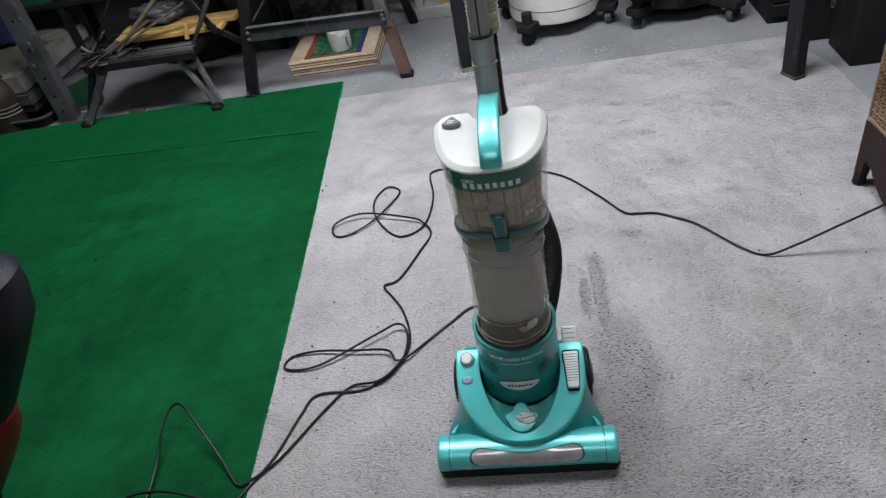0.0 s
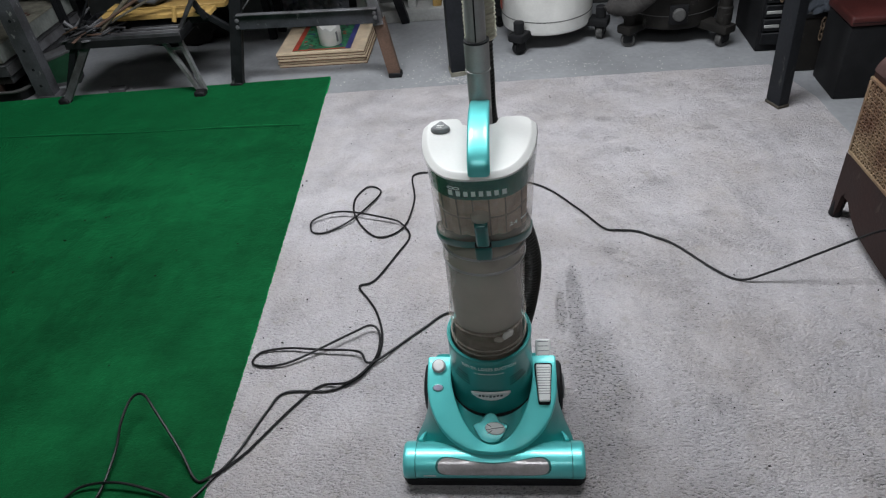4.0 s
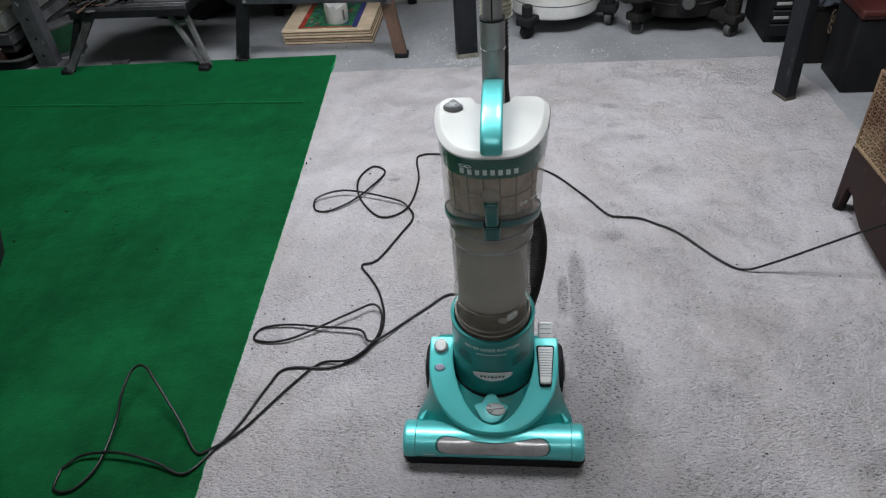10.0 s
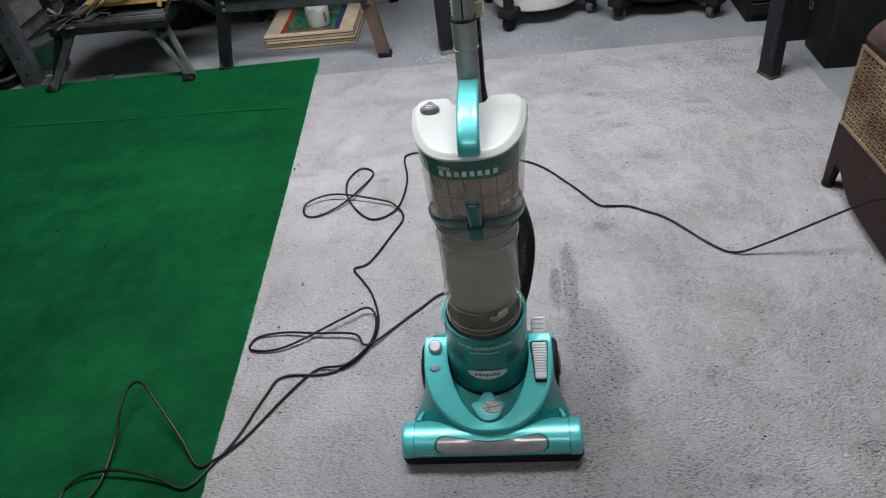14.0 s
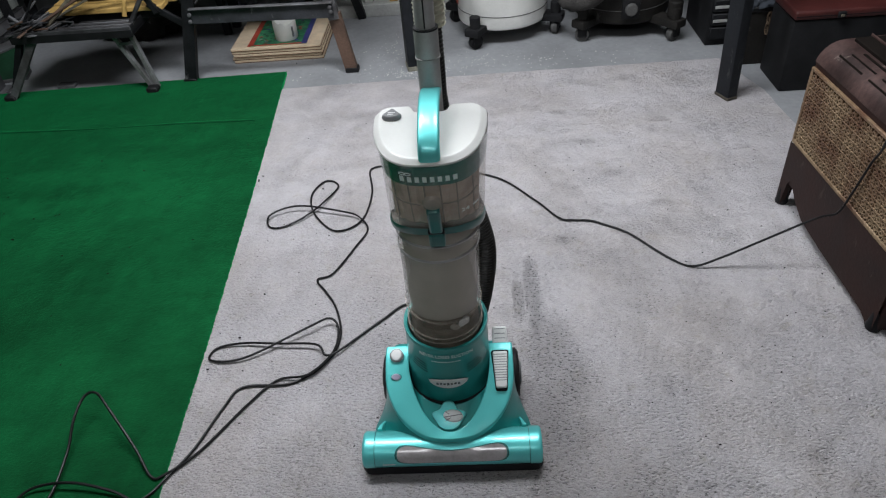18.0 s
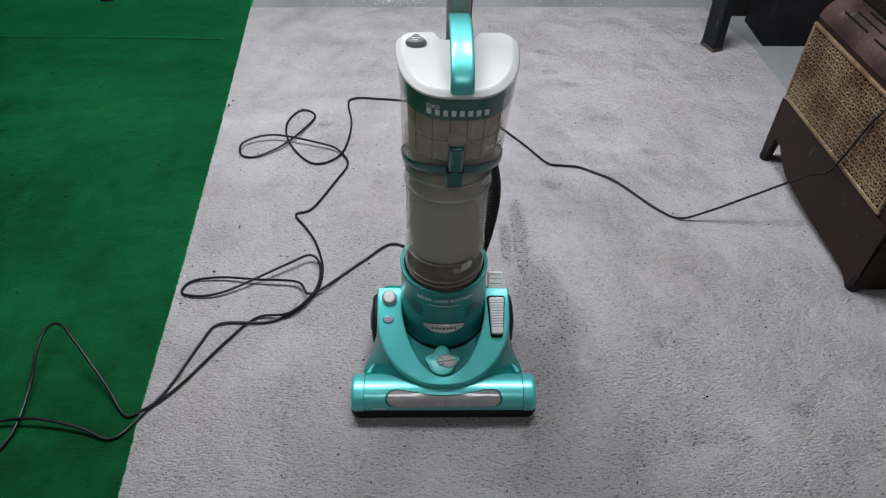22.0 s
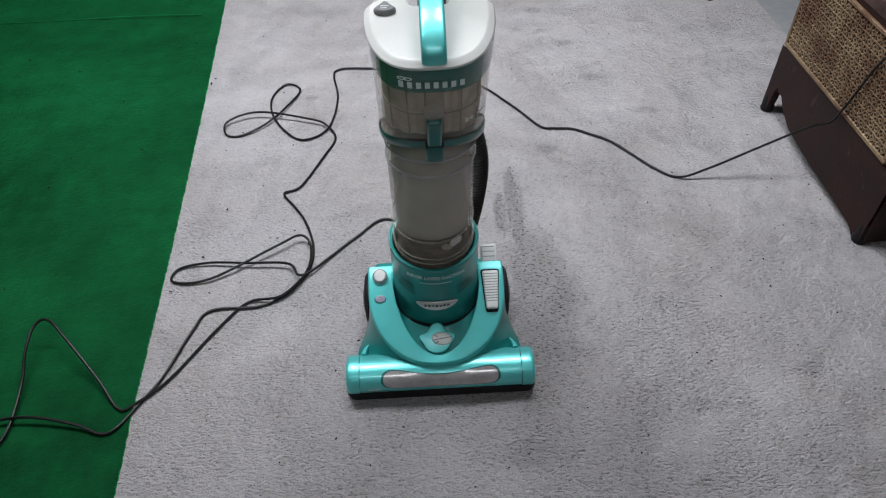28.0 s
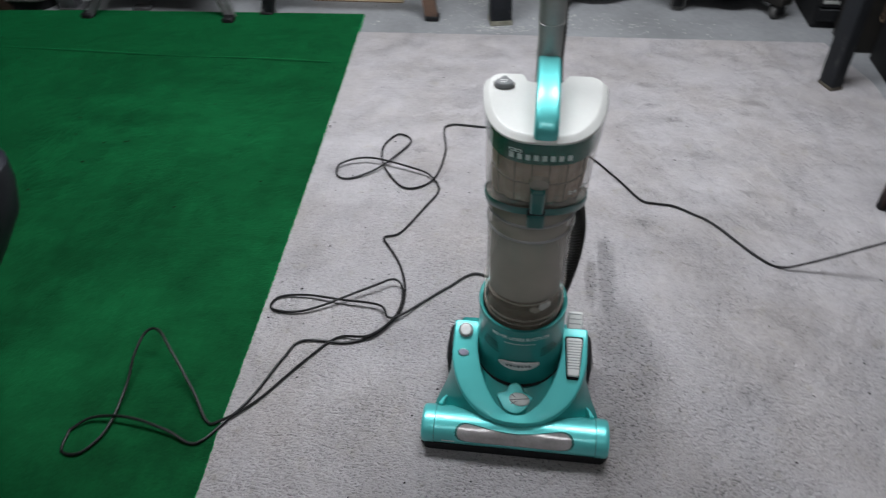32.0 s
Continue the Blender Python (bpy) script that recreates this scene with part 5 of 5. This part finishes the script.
for z in (0.05, 0.12, 0.20, 0.32, 0.44):
    part("bolt_hole", shift(turned([(0.006, 0), (0.006, 0.0012)], 12), pose(-1.862, 1.7695, z, 90, 0, 0)), BLACK, leg)
part("foot_plate", block(-1.90, -1.80, 1.765, 1.84, FLOOR_Z, 0.004, 0.001), GREYSTEEL, leg)
tub = thing("green_tub", "small dark green plastic tub with a pale rim", "tub", at=(-1.85, 1.93, FLOOR_Z))
TUB_M = pose(-1.85, 1.93, FLOOR_Z, 0, 0, 16) @ Matrix.Diagonal((1.15, 1.1, 0.98, 1))


def tub_ring(z, w, d):
    return [TUB_M @ Vector((sx * w, sy * d, z + (0.30 * sx * w if z > 0.05 else 0))) for sx, sy in ((-1, -1), (1, -1), (1, 1), (-1, 1))]


part("tub", loft([tub_ring(z, w, d) for z, w, d in ((0, 0.05, 0.035), (0.132, 0.072, 0.05), (0.132, 0.067, 0.045), (0.01, 0.045, 0.03))]), DKGREEN, tub)
part("rim", loft([tub_ring(z, w, d) for z, w, d in ((0.127, 0.0735, 0.0515), (0.135, 0.075, 0.053), (0.135, 0.0675, 0.0455))]), GREYSTEEL, tub)
part("foot_band", loft([tub_ring(z, w, d) for z, w, d in ((0.0, 0.052, 0.037), (0.014, 0.054, 0.039), (0.016, 0.051, 0.036))]), GREYSTEEL, tub)
tray = thing("boot_tray", "shallow black plastic tray with a worn rim", "tray", at=(-2.2, 1.88, FLOOR_Z))


def rounded_ring(x0, x1, y0, y1, r, z, k=5):
    pts = []
    for cx, cy, a0 in ((x1 - r, y1 - r, 0), (x0 + r, y1 - r, 90), (x0 + r, y0 + r, 180), (x1 - r, y0 + r, 270)):
        for i in range(k + 1):
            a = radians(a0 + 90 * i / k)
            pts.append((cx + r * math.cos(a), cy + r * math.sin(a), z))
    return pts


part("pan", loft([rounded_ring(-2.5 + g, -1.93 - g, 1.74 + g, 2.05 - g, 0.06, FLOOR_Z + z) for g, z in ((0.02, 0), (0.0, 0.05), (0.012, 0.05), (0.03, 0.008))]), BLACK, tray)
part("rim", loft([rounded_ring(-2.5 + g, -1.93 - g, 1.74 + g, 2.05 - g, 0.06, FLOOR_Z + z) for g, z in ((-0.004, 0.046), (-0.006, 0.052), (0.004, 0.055), (0.014, 0.051))], (False, False)), RUBBER, tray)
BOOK = surface("faded_carton_board", (0.17, 0.16, 0.125), 0.8, 0, 0.4, 14, 90, 0.15)
CARD = surface("grey_green_card", (0.17, 0.18, 0.165), 0.8, 0, 0.3, 14, 90, 0.15)
SLABS = [("dark grey flat carton at the bottom of a stack", 0.052, 0.034, 0.0, CHARCOAL, GREYWORN), ("blue-grey flat carton in a stack behind the bench leg", 0.087, 0.050, 0.010, GREYWORN, GREYSTEEL),
         ("faded beige carton with grey side and red print", 0.139, 0.076, -0.004, BOOK, CARD)]
for label, z, h, dx, mt, side_mt in SLABS:
    flat_box = thing("carton", label, "box", "flat cartons", at=(-2.2, 2.05, z))
    part("carton_body", block(-2.42 + dx, -2.000 + dx, 1.80 - dx, 2.40, z, z + h - 0.002, 0.003), mt, flat_box)
    part("side_panel", block(-1.9995 + dx, -1.995 + dx, 1.80 - dx, 2.40, z + 0.003, z + h - 0.004, 0.001), side_mt, flat_box)
    part("lid_edge", block(-2.001 + dx, -1.992 + dx, 1.797 - dx, 2.40, z + h - 0.006, z + h - 0.0005, 0.001), BOOK if mt == BOOK else GREYWORN, flat_box)
    if mt == BOOK:
        for bx, by, bw in ((-2.10, 2.13, 0.030), (-2.10, 2.17, 0.022), (-2.065, 2.15, 0.012)):
            part("print_bar", block(bx, bx + bw, by, by + 0.02, z + h - 0.002, z + h - 0.001), DULLRED, flat_box)
cap = thing("leather_cap", "round dark brown leather cap with pale piped edges", "cap", at=(-2.115, 1.80, 0.0))
LEATHER = surface("dark_brown_leather", (0.030, 0.016, 0.0115), 0.6, 0, 0.4, 10, 200, 0.3)
CAP_M = pose(-2.145, 1.80, FLOOR_Z, 0, 6, 0)
part("crown", shift(turned([(0.07, 0.010), (0.078, 0.03), (0.080, 0.10), (0.082, 0.15), (0.074, 0.19), (0.054, 0.224), (0.03, 0.24), (0.005, 0.245)], 40), CAP_M), LEATHER, cap)
for z in (0.088, 0.104, 0.122):
    part("piping", shift(turned([(0.0785, z - 0.0035), (0.0845, z), (0.0785, z + 0.0035)], 40, ends=(False, False)), CAP_M), CARD, cap, "pale piped edge")


def rumpled(cx, cy, cz, sx, sy, sz, seed, k=36):
    """A slumped heap of cloth or film."""
    bm = bmesh.new()
    bmesh.ops.create_uvsphere(bm, u_segments=k, v_segments=k // 2, radius=1)
    for v in bm.verts:
        n = noise.noise(v.co * 1.7 + Vector((seed, 0, 0))) * 0.35 + abs(noise.noise(v.co * 3.6 + Vector((0, seed, 0)))) * 0.34 + abs(noise.noise(v.co * 8 + Vector((seed, seed, 0)))) * 0.14 - 0.14
        v.co *= 1 + n
        v.co = Vector((cx + v.co.x * sx, cy + v.co.y * sy, max(cz + v.co.z * sz, FLOOR_Z)))
    return bm


solid("blue_cloth", rumpled(-2.30, 2.24, 0.27, 0.11, 0.10, 0.07, 3), BLUE, "dark blue cloth heaped on the stack of cartons", "cloth", angle=120)
# An added dark lump that stands in for the shelves' shade.
solid("dark_sack", rumpled(-1.42, 2.3, 0.14, 0.2, 0.09, 0.2, 9), CHARCOAL, "dark crumpled lump added for the shade under the shelves", "bundle", angle=120)

solid("plastic_bag", rumpled(-1.38, 1.93, 0.336, 0.11, 0.05, 0.045, 17, 48), FILM, "crumpled dusty clear bag lying on the yellow boards", "bag", angle=120)


def crumpled(a, b, c, nu, nv, amp, seed):
    """A crumpled sheet from corner a along b and c, folded in sharp ridges."""
    a, b, c = Vector(a), Vector(b), Vector(c)
    out = (b - a).cross(c - a).normalized()
    rows = []
    for v in range(nv + 1):
        row = []
        for u in range(nu + 1):
            q = a + (b - a) * (u / nu) + (c - a) * (v / nv)
            k = q * 9 + Vector((seed, seed * 0.7, 0))
            fold = abs(noise.noise(k)) * 1.0 + abs(noise.noise(k * 2.3)) * 0.5 + abs(noise.noise(k * 5.1)) * 0.22
            row.append(q + out * amp * (fold - 0.4) + Vector((noise.noise(k * 1.3 + Vector((5, 0, 0))), 0, noise.noise(k * 1.3 + Vector((0, 7, 0))))) * amp * 0.4)
        rows.append(row)
    return loft(rows, closed=False)


WRAP = surface("creased_blue_grey_film", (0.14, 0.145, 0.165), 0.3, 0, 0.7, 17, 60, 0.3, dirt=(0.018, 0.02, 0.045))
solid("plastic_wrap", crumpled((-1.04, 2.335, 0.045), (-0.66, 2.335, 0.045), (-1.04, 2.375, 0.24), 90, 46, 0.05, 3.0), WRAP, "crumpled blue-grey plastic wrap heaped against the wall", "wrap", angle=25)

# ---- shelves along the back wall ----
shelf = thing("shelf_unit", "dark steel shelf unit along the back wall", "shelf", at=(-2.0, 2.38, FLOOR_Z))
for x in (-2.95, -1.98, -1.02):
    for y in (2.27, 2.455):
        part("upright", bar((x, y, FLOOR_Z), (x, y, 1.7), 0.03, 0.03, 0.001), BLACKSTEEL, shelf)
for z in (0.33, 0.85, 1.4):
    part("shelf_board", block(-2.97, -1.0, 2.25, 2.47, z, z + 0.02, 0.002), BLACKSTEEL, shelf)
BINS = [(-2.8, 0.3, CHARCOAL), (-2.45, 0.26, BLACK), (-2.1, 0.24, DKGREEN), (-1.78, 0.26, CHARCOAL), (-1.46, 0.28, CARDBOARD), (-1.16, 0.2, CHARCOAL)]
for x, w, mt in BINS:
    ob = thing("storage_bin", "dark storage bin on the steel shelf", "bin", "storage bins", at=(x, 2.36, 0.35))
    part("bin_body", loft([rounded_ring(x - w / 2 + g, x + w / 2 - g, 2.262 + g, 2.46 - g, 0.02, z) for g, z in ((0.015, 0.3502), (0.0, 0.56))]), mt, ob)
    part("bin_lid", loft([rounded_ring(x - w / 2 - 0.005, x + w / 2 + 0.005, 2.258, 2.464, 0.02, z) for z in (0.56, 0.575)]), BLACK, ob)

# ---- wall framing ----
solid("trim", block(-1.0, -0.02, 2.36, 2.48, FLOOR_Z, 0.048, 0.003), PALEGREY, "pale painted sill plate along the wall", "trim", "structure")
for x, mt, lab in ((-0.62, PALEGREY, "pale grey painted wall stud"), (-0.385, PALEGREY, "pale grey painted wall stud"), (-0.272, YELLOWWOOD, "yellow pine wall stud"), (-0.05, PALEGREY, "pale grey painted wall stud")):
    solid("stud", block(x - 0.019, x + 0.019, 2.385, 2.475, 0.048, ZC, 0.002), mt, lab, "stud", "structure", "wall studs")


solid("partition", block(0.42, 2.6, 2.44, 2.47, FLOOR_Z, 1.3, 0.003), DARKWALL, "matt black partition standing against the back wall", "partition", "structure")


# ---- shop vacuums ----
def caster(parent, x, y, turn, mt, r=0.028):
    fork = part("caster", shift(turned([(0.012, 0.05), (0.02, 0.052), (0.02, 0.09), (0.012, 0.092)], 16), pose(x, y, FLOOR_Z)), BLACK, parent)
    part("caster_wheel", shift(turned([(0.01, -0.013), (r - 0.003, -0.013), (r, -0.009), (r, 0.009), (r - 0.003, 0.013), (0.01, 0.013)], 20), pose(x, y, FLOOR_Z + r, 90, 0, turn)), mt, fork)
    part("caster_fork", shift(block(-0.018, 0.018, -0.019, -0.015, 0.02, 0.062, 0.004), pose(x, y, FLOOR_Z, 0, 0, turn)), BLACK, fork)
    part("caster_fork", shift(block(-0.018, 0.018, 0.015, 0.019, 0.02, 0.062, 0.004), pose(x, y, FLOOR_Z, 0, 0, turn)), BLACK, fork)


def shop_vac(label, cx, cy, r, mt, casters, trim, top):
    ob = thing("shop_vacuum", label, "shop vacuum", "shop vacuums", at=(cx, cy, FLOOR_Z))
    part("tank", shift(turned([(r * 0.93, 0.064), (r * 0.97, 0.067), (r * 0.985, 0.074), (r * 0.99, 0.085), (r * 1.02, 0.40), (r * 0.99, 0.41)], 56), pose(cx, cy, FLOOR_Z)), mt, ob, angle=12)
    part("tank_seam", shift(turned([(r * 0.985, 0.1185), (r * 1.0, 0.119), (r * 1.0, 0.1215), (r * 0.985, 0.122)], 56, ends=(False, False)), pose(cx, cy, FLOOR_Z)), RUBBER, ob)
    part("head", shift(turned([(r * 1.03, 0.41), (r * 1.05, 0.43), (r * 0.98, 0.50), (r * 0.7, 0.56), (r * 0.2, 0.57)], 48), pose(cx, cy, FLOOR_Z)), top, ob)
    for x, y, turn, cm in casters:
        dx, dy = x - cx, y - cy
        d = math.hypot(dx, dy)
        ang = math.degrees(math.atan2(dy, dx))
        part("dolly_arm", block(-0.10, 0.034, -0.032, 0.032, 0.056, 0.088, 0.008, pose(x, y, FLOOR_Z, 0, 0, ang), 2), trim, ob)
        part("accessory_post", shift(turned([(0.018, 0.085), (0.021, 0.088), (0.021, 0.13), (0.018, 0.132)], 20), pose(x, y, FLOOR_Z)), trim, ob)
        caster(ob, x, y, turn, cm)
    return ob


white_vac = shop_vac("white wet-dry shop vacuum with black casters, scuffed", 0.205, 2.115, 0.185, TANKWHITE, ((0.088, 1.932, 30, BLACK), (0.418, 2.045, 70, RUBBER), (0.01, 2.24, 20, BLACK), (0.36, 2.28, 20, BLACK)), BLACK, BLACK)


def on_tank(a0, a1, z0, z1, k=8, r=0.1885, lift=0.0):
    rows = []
    for i in range(k + 1):
        a = radians(a0 + (a1 - a0) * i / k)
        rows.append([(0.205 + r * math.sin(a), 2.115 - r * math.cos(a), FLOOR_Z + z + lift * i / k) for z in (z0, z1)])
    return loft(rows, closed=False)


part("red_stripe", on_tank(-80, -42, 0.262, 0.268, lift=-0.02), RED, white_vac)
for a in (-70, -62, -54, -47):
    part("label_mark", on_tank(a, a + 5.5, 0.285, 0.325), DARKPRINT, white_vac)
SMUDGE = surface("grey_smudge", (0.28, 0.275, 0.27), 0.6, 0, 0.3, 30, 200, 0.1)
for a, z, w, h in ((-44, 0.215, 5, 0.006), (-40, 0.228, 3, 0.008), (-47, 0.20, 2, 0.010), (-30, 0.224, 2, 0.005)):
    part("smudge", on_tank(a, a + w, z, z + h, 4, 0.1892), SMUDGE, white_vac)
part("label_patch", on_tank(-92, -72, 0.14, 0.26), POSTERRED, white_vac)
dark_vac = shop_vac("charcoal wet-dry shop vacuum with grey casters and hose", 0.69, 2.10, 0.19, CHARCOAL, ((0.515, 1.946, -10, RUBBER), (0.86, 1.895, 35, RUBBER), (0.52, 2.27, 0, RUBBER), (0.87, 2.26, 0, RUBBER)), CHARCOAL, BLACK)
part("drain_plate", block(0.655, 0.725, 1.898, 1.912, 0.085, 0.16, 0.006, None, 2), BLACK, dark_vac)
part("drain_cap", shift(turned([(0.024, 0), (0.024, 0.012), (0.02, 0.016), (0.01, 0.017)], 24), pose(0.69, 1.90, 0.125, 90, 0, 0)), RUBBER, dark_vac, "grey drain cap")
part("hose", sweep(fine_path([(0.44, 1.95, 0.155), (0.52, 1.90, 0.165), (0.60, 1.885, 0.235), (0.68, 1.88, 0.33), (0.72, 1.92, 0.42)], 0.003), lambda d: ribbed(d, 0.029, 0.009, 0.0016), 16), surface("dull_grey_hose", (0.045, 0.042, 0.040), 0.85, 0, 0.2, 20, 200, 0.1, spec=0.15), dark_vac, "grey ribbed hose")
part("wand_rest", shift(turned([(0.024, 0.09), (0.028, 0.095), (0.028, 0.15), (0.024, 0.155), (0.024, 0.3), (0.02, 0.302)], 24), pose(0.86, 1.905, FLOOR_Z)), CHARCOAL, dark_vac)

# ---- cabinet, boxes and cloth by the second post ----
cab = thing("drawer_cabinet", "black drawer cabinet with pale slotted front", "cabinet", at=(1.12, 1.95, FLOOR_Z))
part("carcass", block(0.965, 1.30, 1.822, 2.10, FLOOR_Z, 0.55, 0.004), BLACK, cab)
for i in range(9):
    z = 0.022 + 0.052 * i
    d = part("drawer", block(0.974, 1.285, 1.806, 1.826, z, z + 0.045, 0.003), BLACKSTEEL, cab)
    if 0 < i < 4:
        part("label_plate", block(0.978, 1.030, 1.803, 1.807, z + 0.014, z + 0.025, 0.001), PALEGREY, d)
    part("pull", block(1.10, 1.2, 1.798, 1.808, z + 0.02, z + 0.03, 0.003), BLACK, d)
case = thing("black_case", "matt black case with a dull red cushioned lid", "case", at=(1.27, 1.5, FLOOR_Z))
part("case_body", block(1.10, 1.46, 1.413, 1.60, FLOOR_Z, 0.236, 0.006, None, 2), BLACK, case)
part("lid", block(1.095, 1.465, 1.408, 1.605, 0.238, 0.268, 0.010, None, 3), DULLRED, case, "dull red lid")
part("lid_seam", block(1.099, 1.461, 1.4075, 1.412, 0.249, 0.2515), BLACK, case)
part("latch", block(1.225, 1.25, 1.400, 1.409, 0.243, 0.262, 0.002), BLACK, case)
part("latch_tongue", block(1.232, 1.243, 1.397, 1.401, 0.247, 0.255, 0.001), KHAKI, case)
crate = thing("dark_crate", "dark crate with a hanging padlock behind the post", "crate", at=(1.14, 1.7, FLOOR_Z))
part("crate_body", block(1.03, 1.28, 1.635, 1.78, FLOOR_Z, 0.20, 0.005), CHARCOAL, crate)
part("crate_rim", block(1.025, 1.285, 1.63, 1.785, 0.185, 0.205, 0.004), BLACK, crate)
RUST = surface("rusty_chain_steel", (0.10, 0.068, 0.042), 0.75, 0.3, 0.4, 40, 200, 0.3, dirt=(0.07, 0.045, 0.03))


def chain(parent, x, y, z, count, size):
    """Oval links hanging one from another."""
    for i in range(count):
        turn = 90 * (i % 2) + 20
        ring = [Vector((size * 0.55 * math.cos(a), 0, size * math.sin(a))) for a in [2 * math.pi * k / 16 for k in range(17)]]
        m = pose(x, y, z - i * size * 1.45, 0, 6, turn)
        part("chain_link", sweep([m @ q for q in ring], size * 0.22, 6), RUST, parent, "rusty chain link")


chain(crate, 1.103, 1.618, 0.178, 4, 0.0125)
chain(cab, 1.018, 1.795, 0.252, 4, 0.0125)
solid("denim_cloth", crumpled((1.02, 1.655, 0.207), (1.175, 1.625, 0.207), (1.00, 1.70, 0.43), 60, 76, 0.09, 11.0), surface("blue_grey_denim", (0.027, 0.032, 0.041), 0.9, 0, 0.3, 9, 300, 0.4), "crumpled blue-grey denim cloth hanging in folds on the crate", "cloth", angle=120)

bin_ = thing("tall_bin", "dark blue-black upright bin behind the case", "bin", at=(1.45, 1.75, FLOOR_Z))
part("bin_body", loft([rounded_ring(1.295 + g, 1.62 - g, 1.62 + g, 1.86 - g, 0.03, z) for g, z in ((0.012, FLOOR_Z), (0.0, 0.50))]), CHARCOAL, bin_)
part("bin_rim", loft([rounded_ring(1.29, 1.625, 1.615, 1.865, 0.03, z) for z in (0.50, 0.52)]), BLACK, bin_)

# ---- the red and black canister near the camera ----
can = thing("canister_vacuum", "red canister vacuum with a navy-black rounded head", "vacuum cleaner", at=(-1.16, -0.03, 0.004))


def rounded_oval(cx, cy, w, d, z, p=0.75):
    out = []
    for i in range(40):
        c, s = math.cos(2 * math.pi * i / 40), math.sin(2 * math.pi * i / 40)
        out.append((cx + w * math.copysign(abs(c) ** p, c), cy + d * math.copysign(abs(s) ** p, s), z))
    return out


part("tank", loft([rounded_oval(x, y, w, d, z, 1.0) for x, y, w, d, z in ((-1.19, -0.05, 0.085, 0.11, 0.03), (-1.18, -0.04, 0.098, 0.12, 0.045), (-1.17, -0.03, 0.128, 0.13, 0.09), (-1.13, -0.01, 0.158, 0.14, 0.175), (-1.10, 0.0, 0.174, 0.15, 0.24), (-1.08, 0.0, 0.168, 0.15, 0.285), (-1.06, 0.0, 0.13, 0.13, 0.315))]), RED, can)
part("head", loft([rounded_oval(x, y, w, d, z) for x, y, w, d, z in ((-1.02, 0.0, 0.115, 0.11, 0.30), (-1.01, 0.0, 0.155, 0.13, 0.365), (-1.0, 0.0, 0.195, 0.15, 0.43), (-0.99, 0.0, 0.236, 0.16, 0.50), (-0.99, 0.0, 0.256, 0.158, 0.555), (-0.99, 0.0, 0.262, 0.152, 0.592), (-0.99, 0.0, 0.25, 0.14, 0.603), (-1.0, 0.0, 0.2, 0.11, 0.607))]), surface("navy_black_plastic", (0.006, 0.0072, 0.0125), 0.5, 0, 0.2, 10, 160, 0.08, spec=0.2), can, "black rounded head")
part("red_inlay", loft([rounded_oval(-0.985, 0.0, w, w * 0.55, z, 1.0) for w, z in ((0.222, 0.603), (0.216, 0.611), (0.18, 0.614))]), RED, can)
part("latch", block(-0.765, -0.742, -0.015, 0.015, 0.598, 0.607, 0.003, None, 2), GREYSTEEL, can, "worn grey latch")
for dx, dy in ((0.09, -0.09), (0.09, 0.09), (-0.09, -0.09), (-0.09, 0.09)):
    part("castor", shift(turned([(0.008, -0.01), (0.018, -0.01), (0.02, 0), (0.018, 0.01), (0.008, 0.01)], 16), pose(-1.19 + dx * 0.7, -0.05 + dy * 0.8, 0.024, 90, 0, 20)), BLACK, can)

for ob in can.children_recursive:
    ob.data.transform(pose(0.015, -0.04, 0) @ Matrix.Diagonal((1, 0.6, 1, 1)))

# ---- specks on the floor ----
rng = random.Random(21)


def chips(name, label, mt, spots, seed, size):
    r = random.Random(seed)
    bm = bmesh.new()
    for cx, cy, sx, sy, n, z in spots:
        for i in range(n):
            s = r.uniform(size * 0.5, size)
            m = pose(r.gauss(cx, sx), r.gauss(cy, sy), z + s * 0.2, r.uniform(-15, 15), r.uniform(-15, 15), r.uniform(0, 360))
            bmesh.ops.create_cube(bm, size=1, matrix=m @ Matrix.Diagonal((s * r.uniform(0.6, 2.2), s, s * 0.4, 1)))
    return solid(name, bm, mt, label, "debris", "stuff")


chips("floor_chips", "pale chips and lint scattered on the grey floor", LINT, ((-0.15, 1.735, 0.07, 0.02, 130, FLOOR_Z), (-0.24, 1.95, 0.07, 0.10, 90, FLOOR_Z), (0.15, 1.82, 0.14, 0.05, 90, FLOOR_Z), (0.55, 1.80, 0.18, 0.05, 40, FLOOR_Z), (-0.3, 1.75, 0.25, 0.06, 30, FLOOR_Z)), 5, 0.0028)
chips("carpet_crumbs", "small dark crumbs scattered over the grey carpet", INSIDE, ((0.3, 0.9, 0.55, 0.5, 160, 0.0), (-0.3, 0.8, 0.2, 0.5, 50, 0.0), (0.6, 0.1, 0.35, 0.4, 60, 0.0), (0.0, -0.2, 0.4, 0.25, 30, 0.0)), 8, 0.0026)
chips("green_carpet_specks", "dark and pale specks on the green carpet", INSIDE, ((-1.2, 0.8, 0.5, 0.5, 70, 0.004),), 9, 0.004)
solid("white_rag", rumpled(1.075, 0.585, 0.462, 0.05, 0.075, 0.035, 23, 40), PAPER, "crumpled white cloth lying on the heater", "cloth", angle=120)
solid("rag_scrap", block(-1.60, -1.53, 1.79, 1.83, FLOOR_Z, 0.006, 0.002, None), GREYSTEEL, "dark scrap of card on the floor", "scrap")
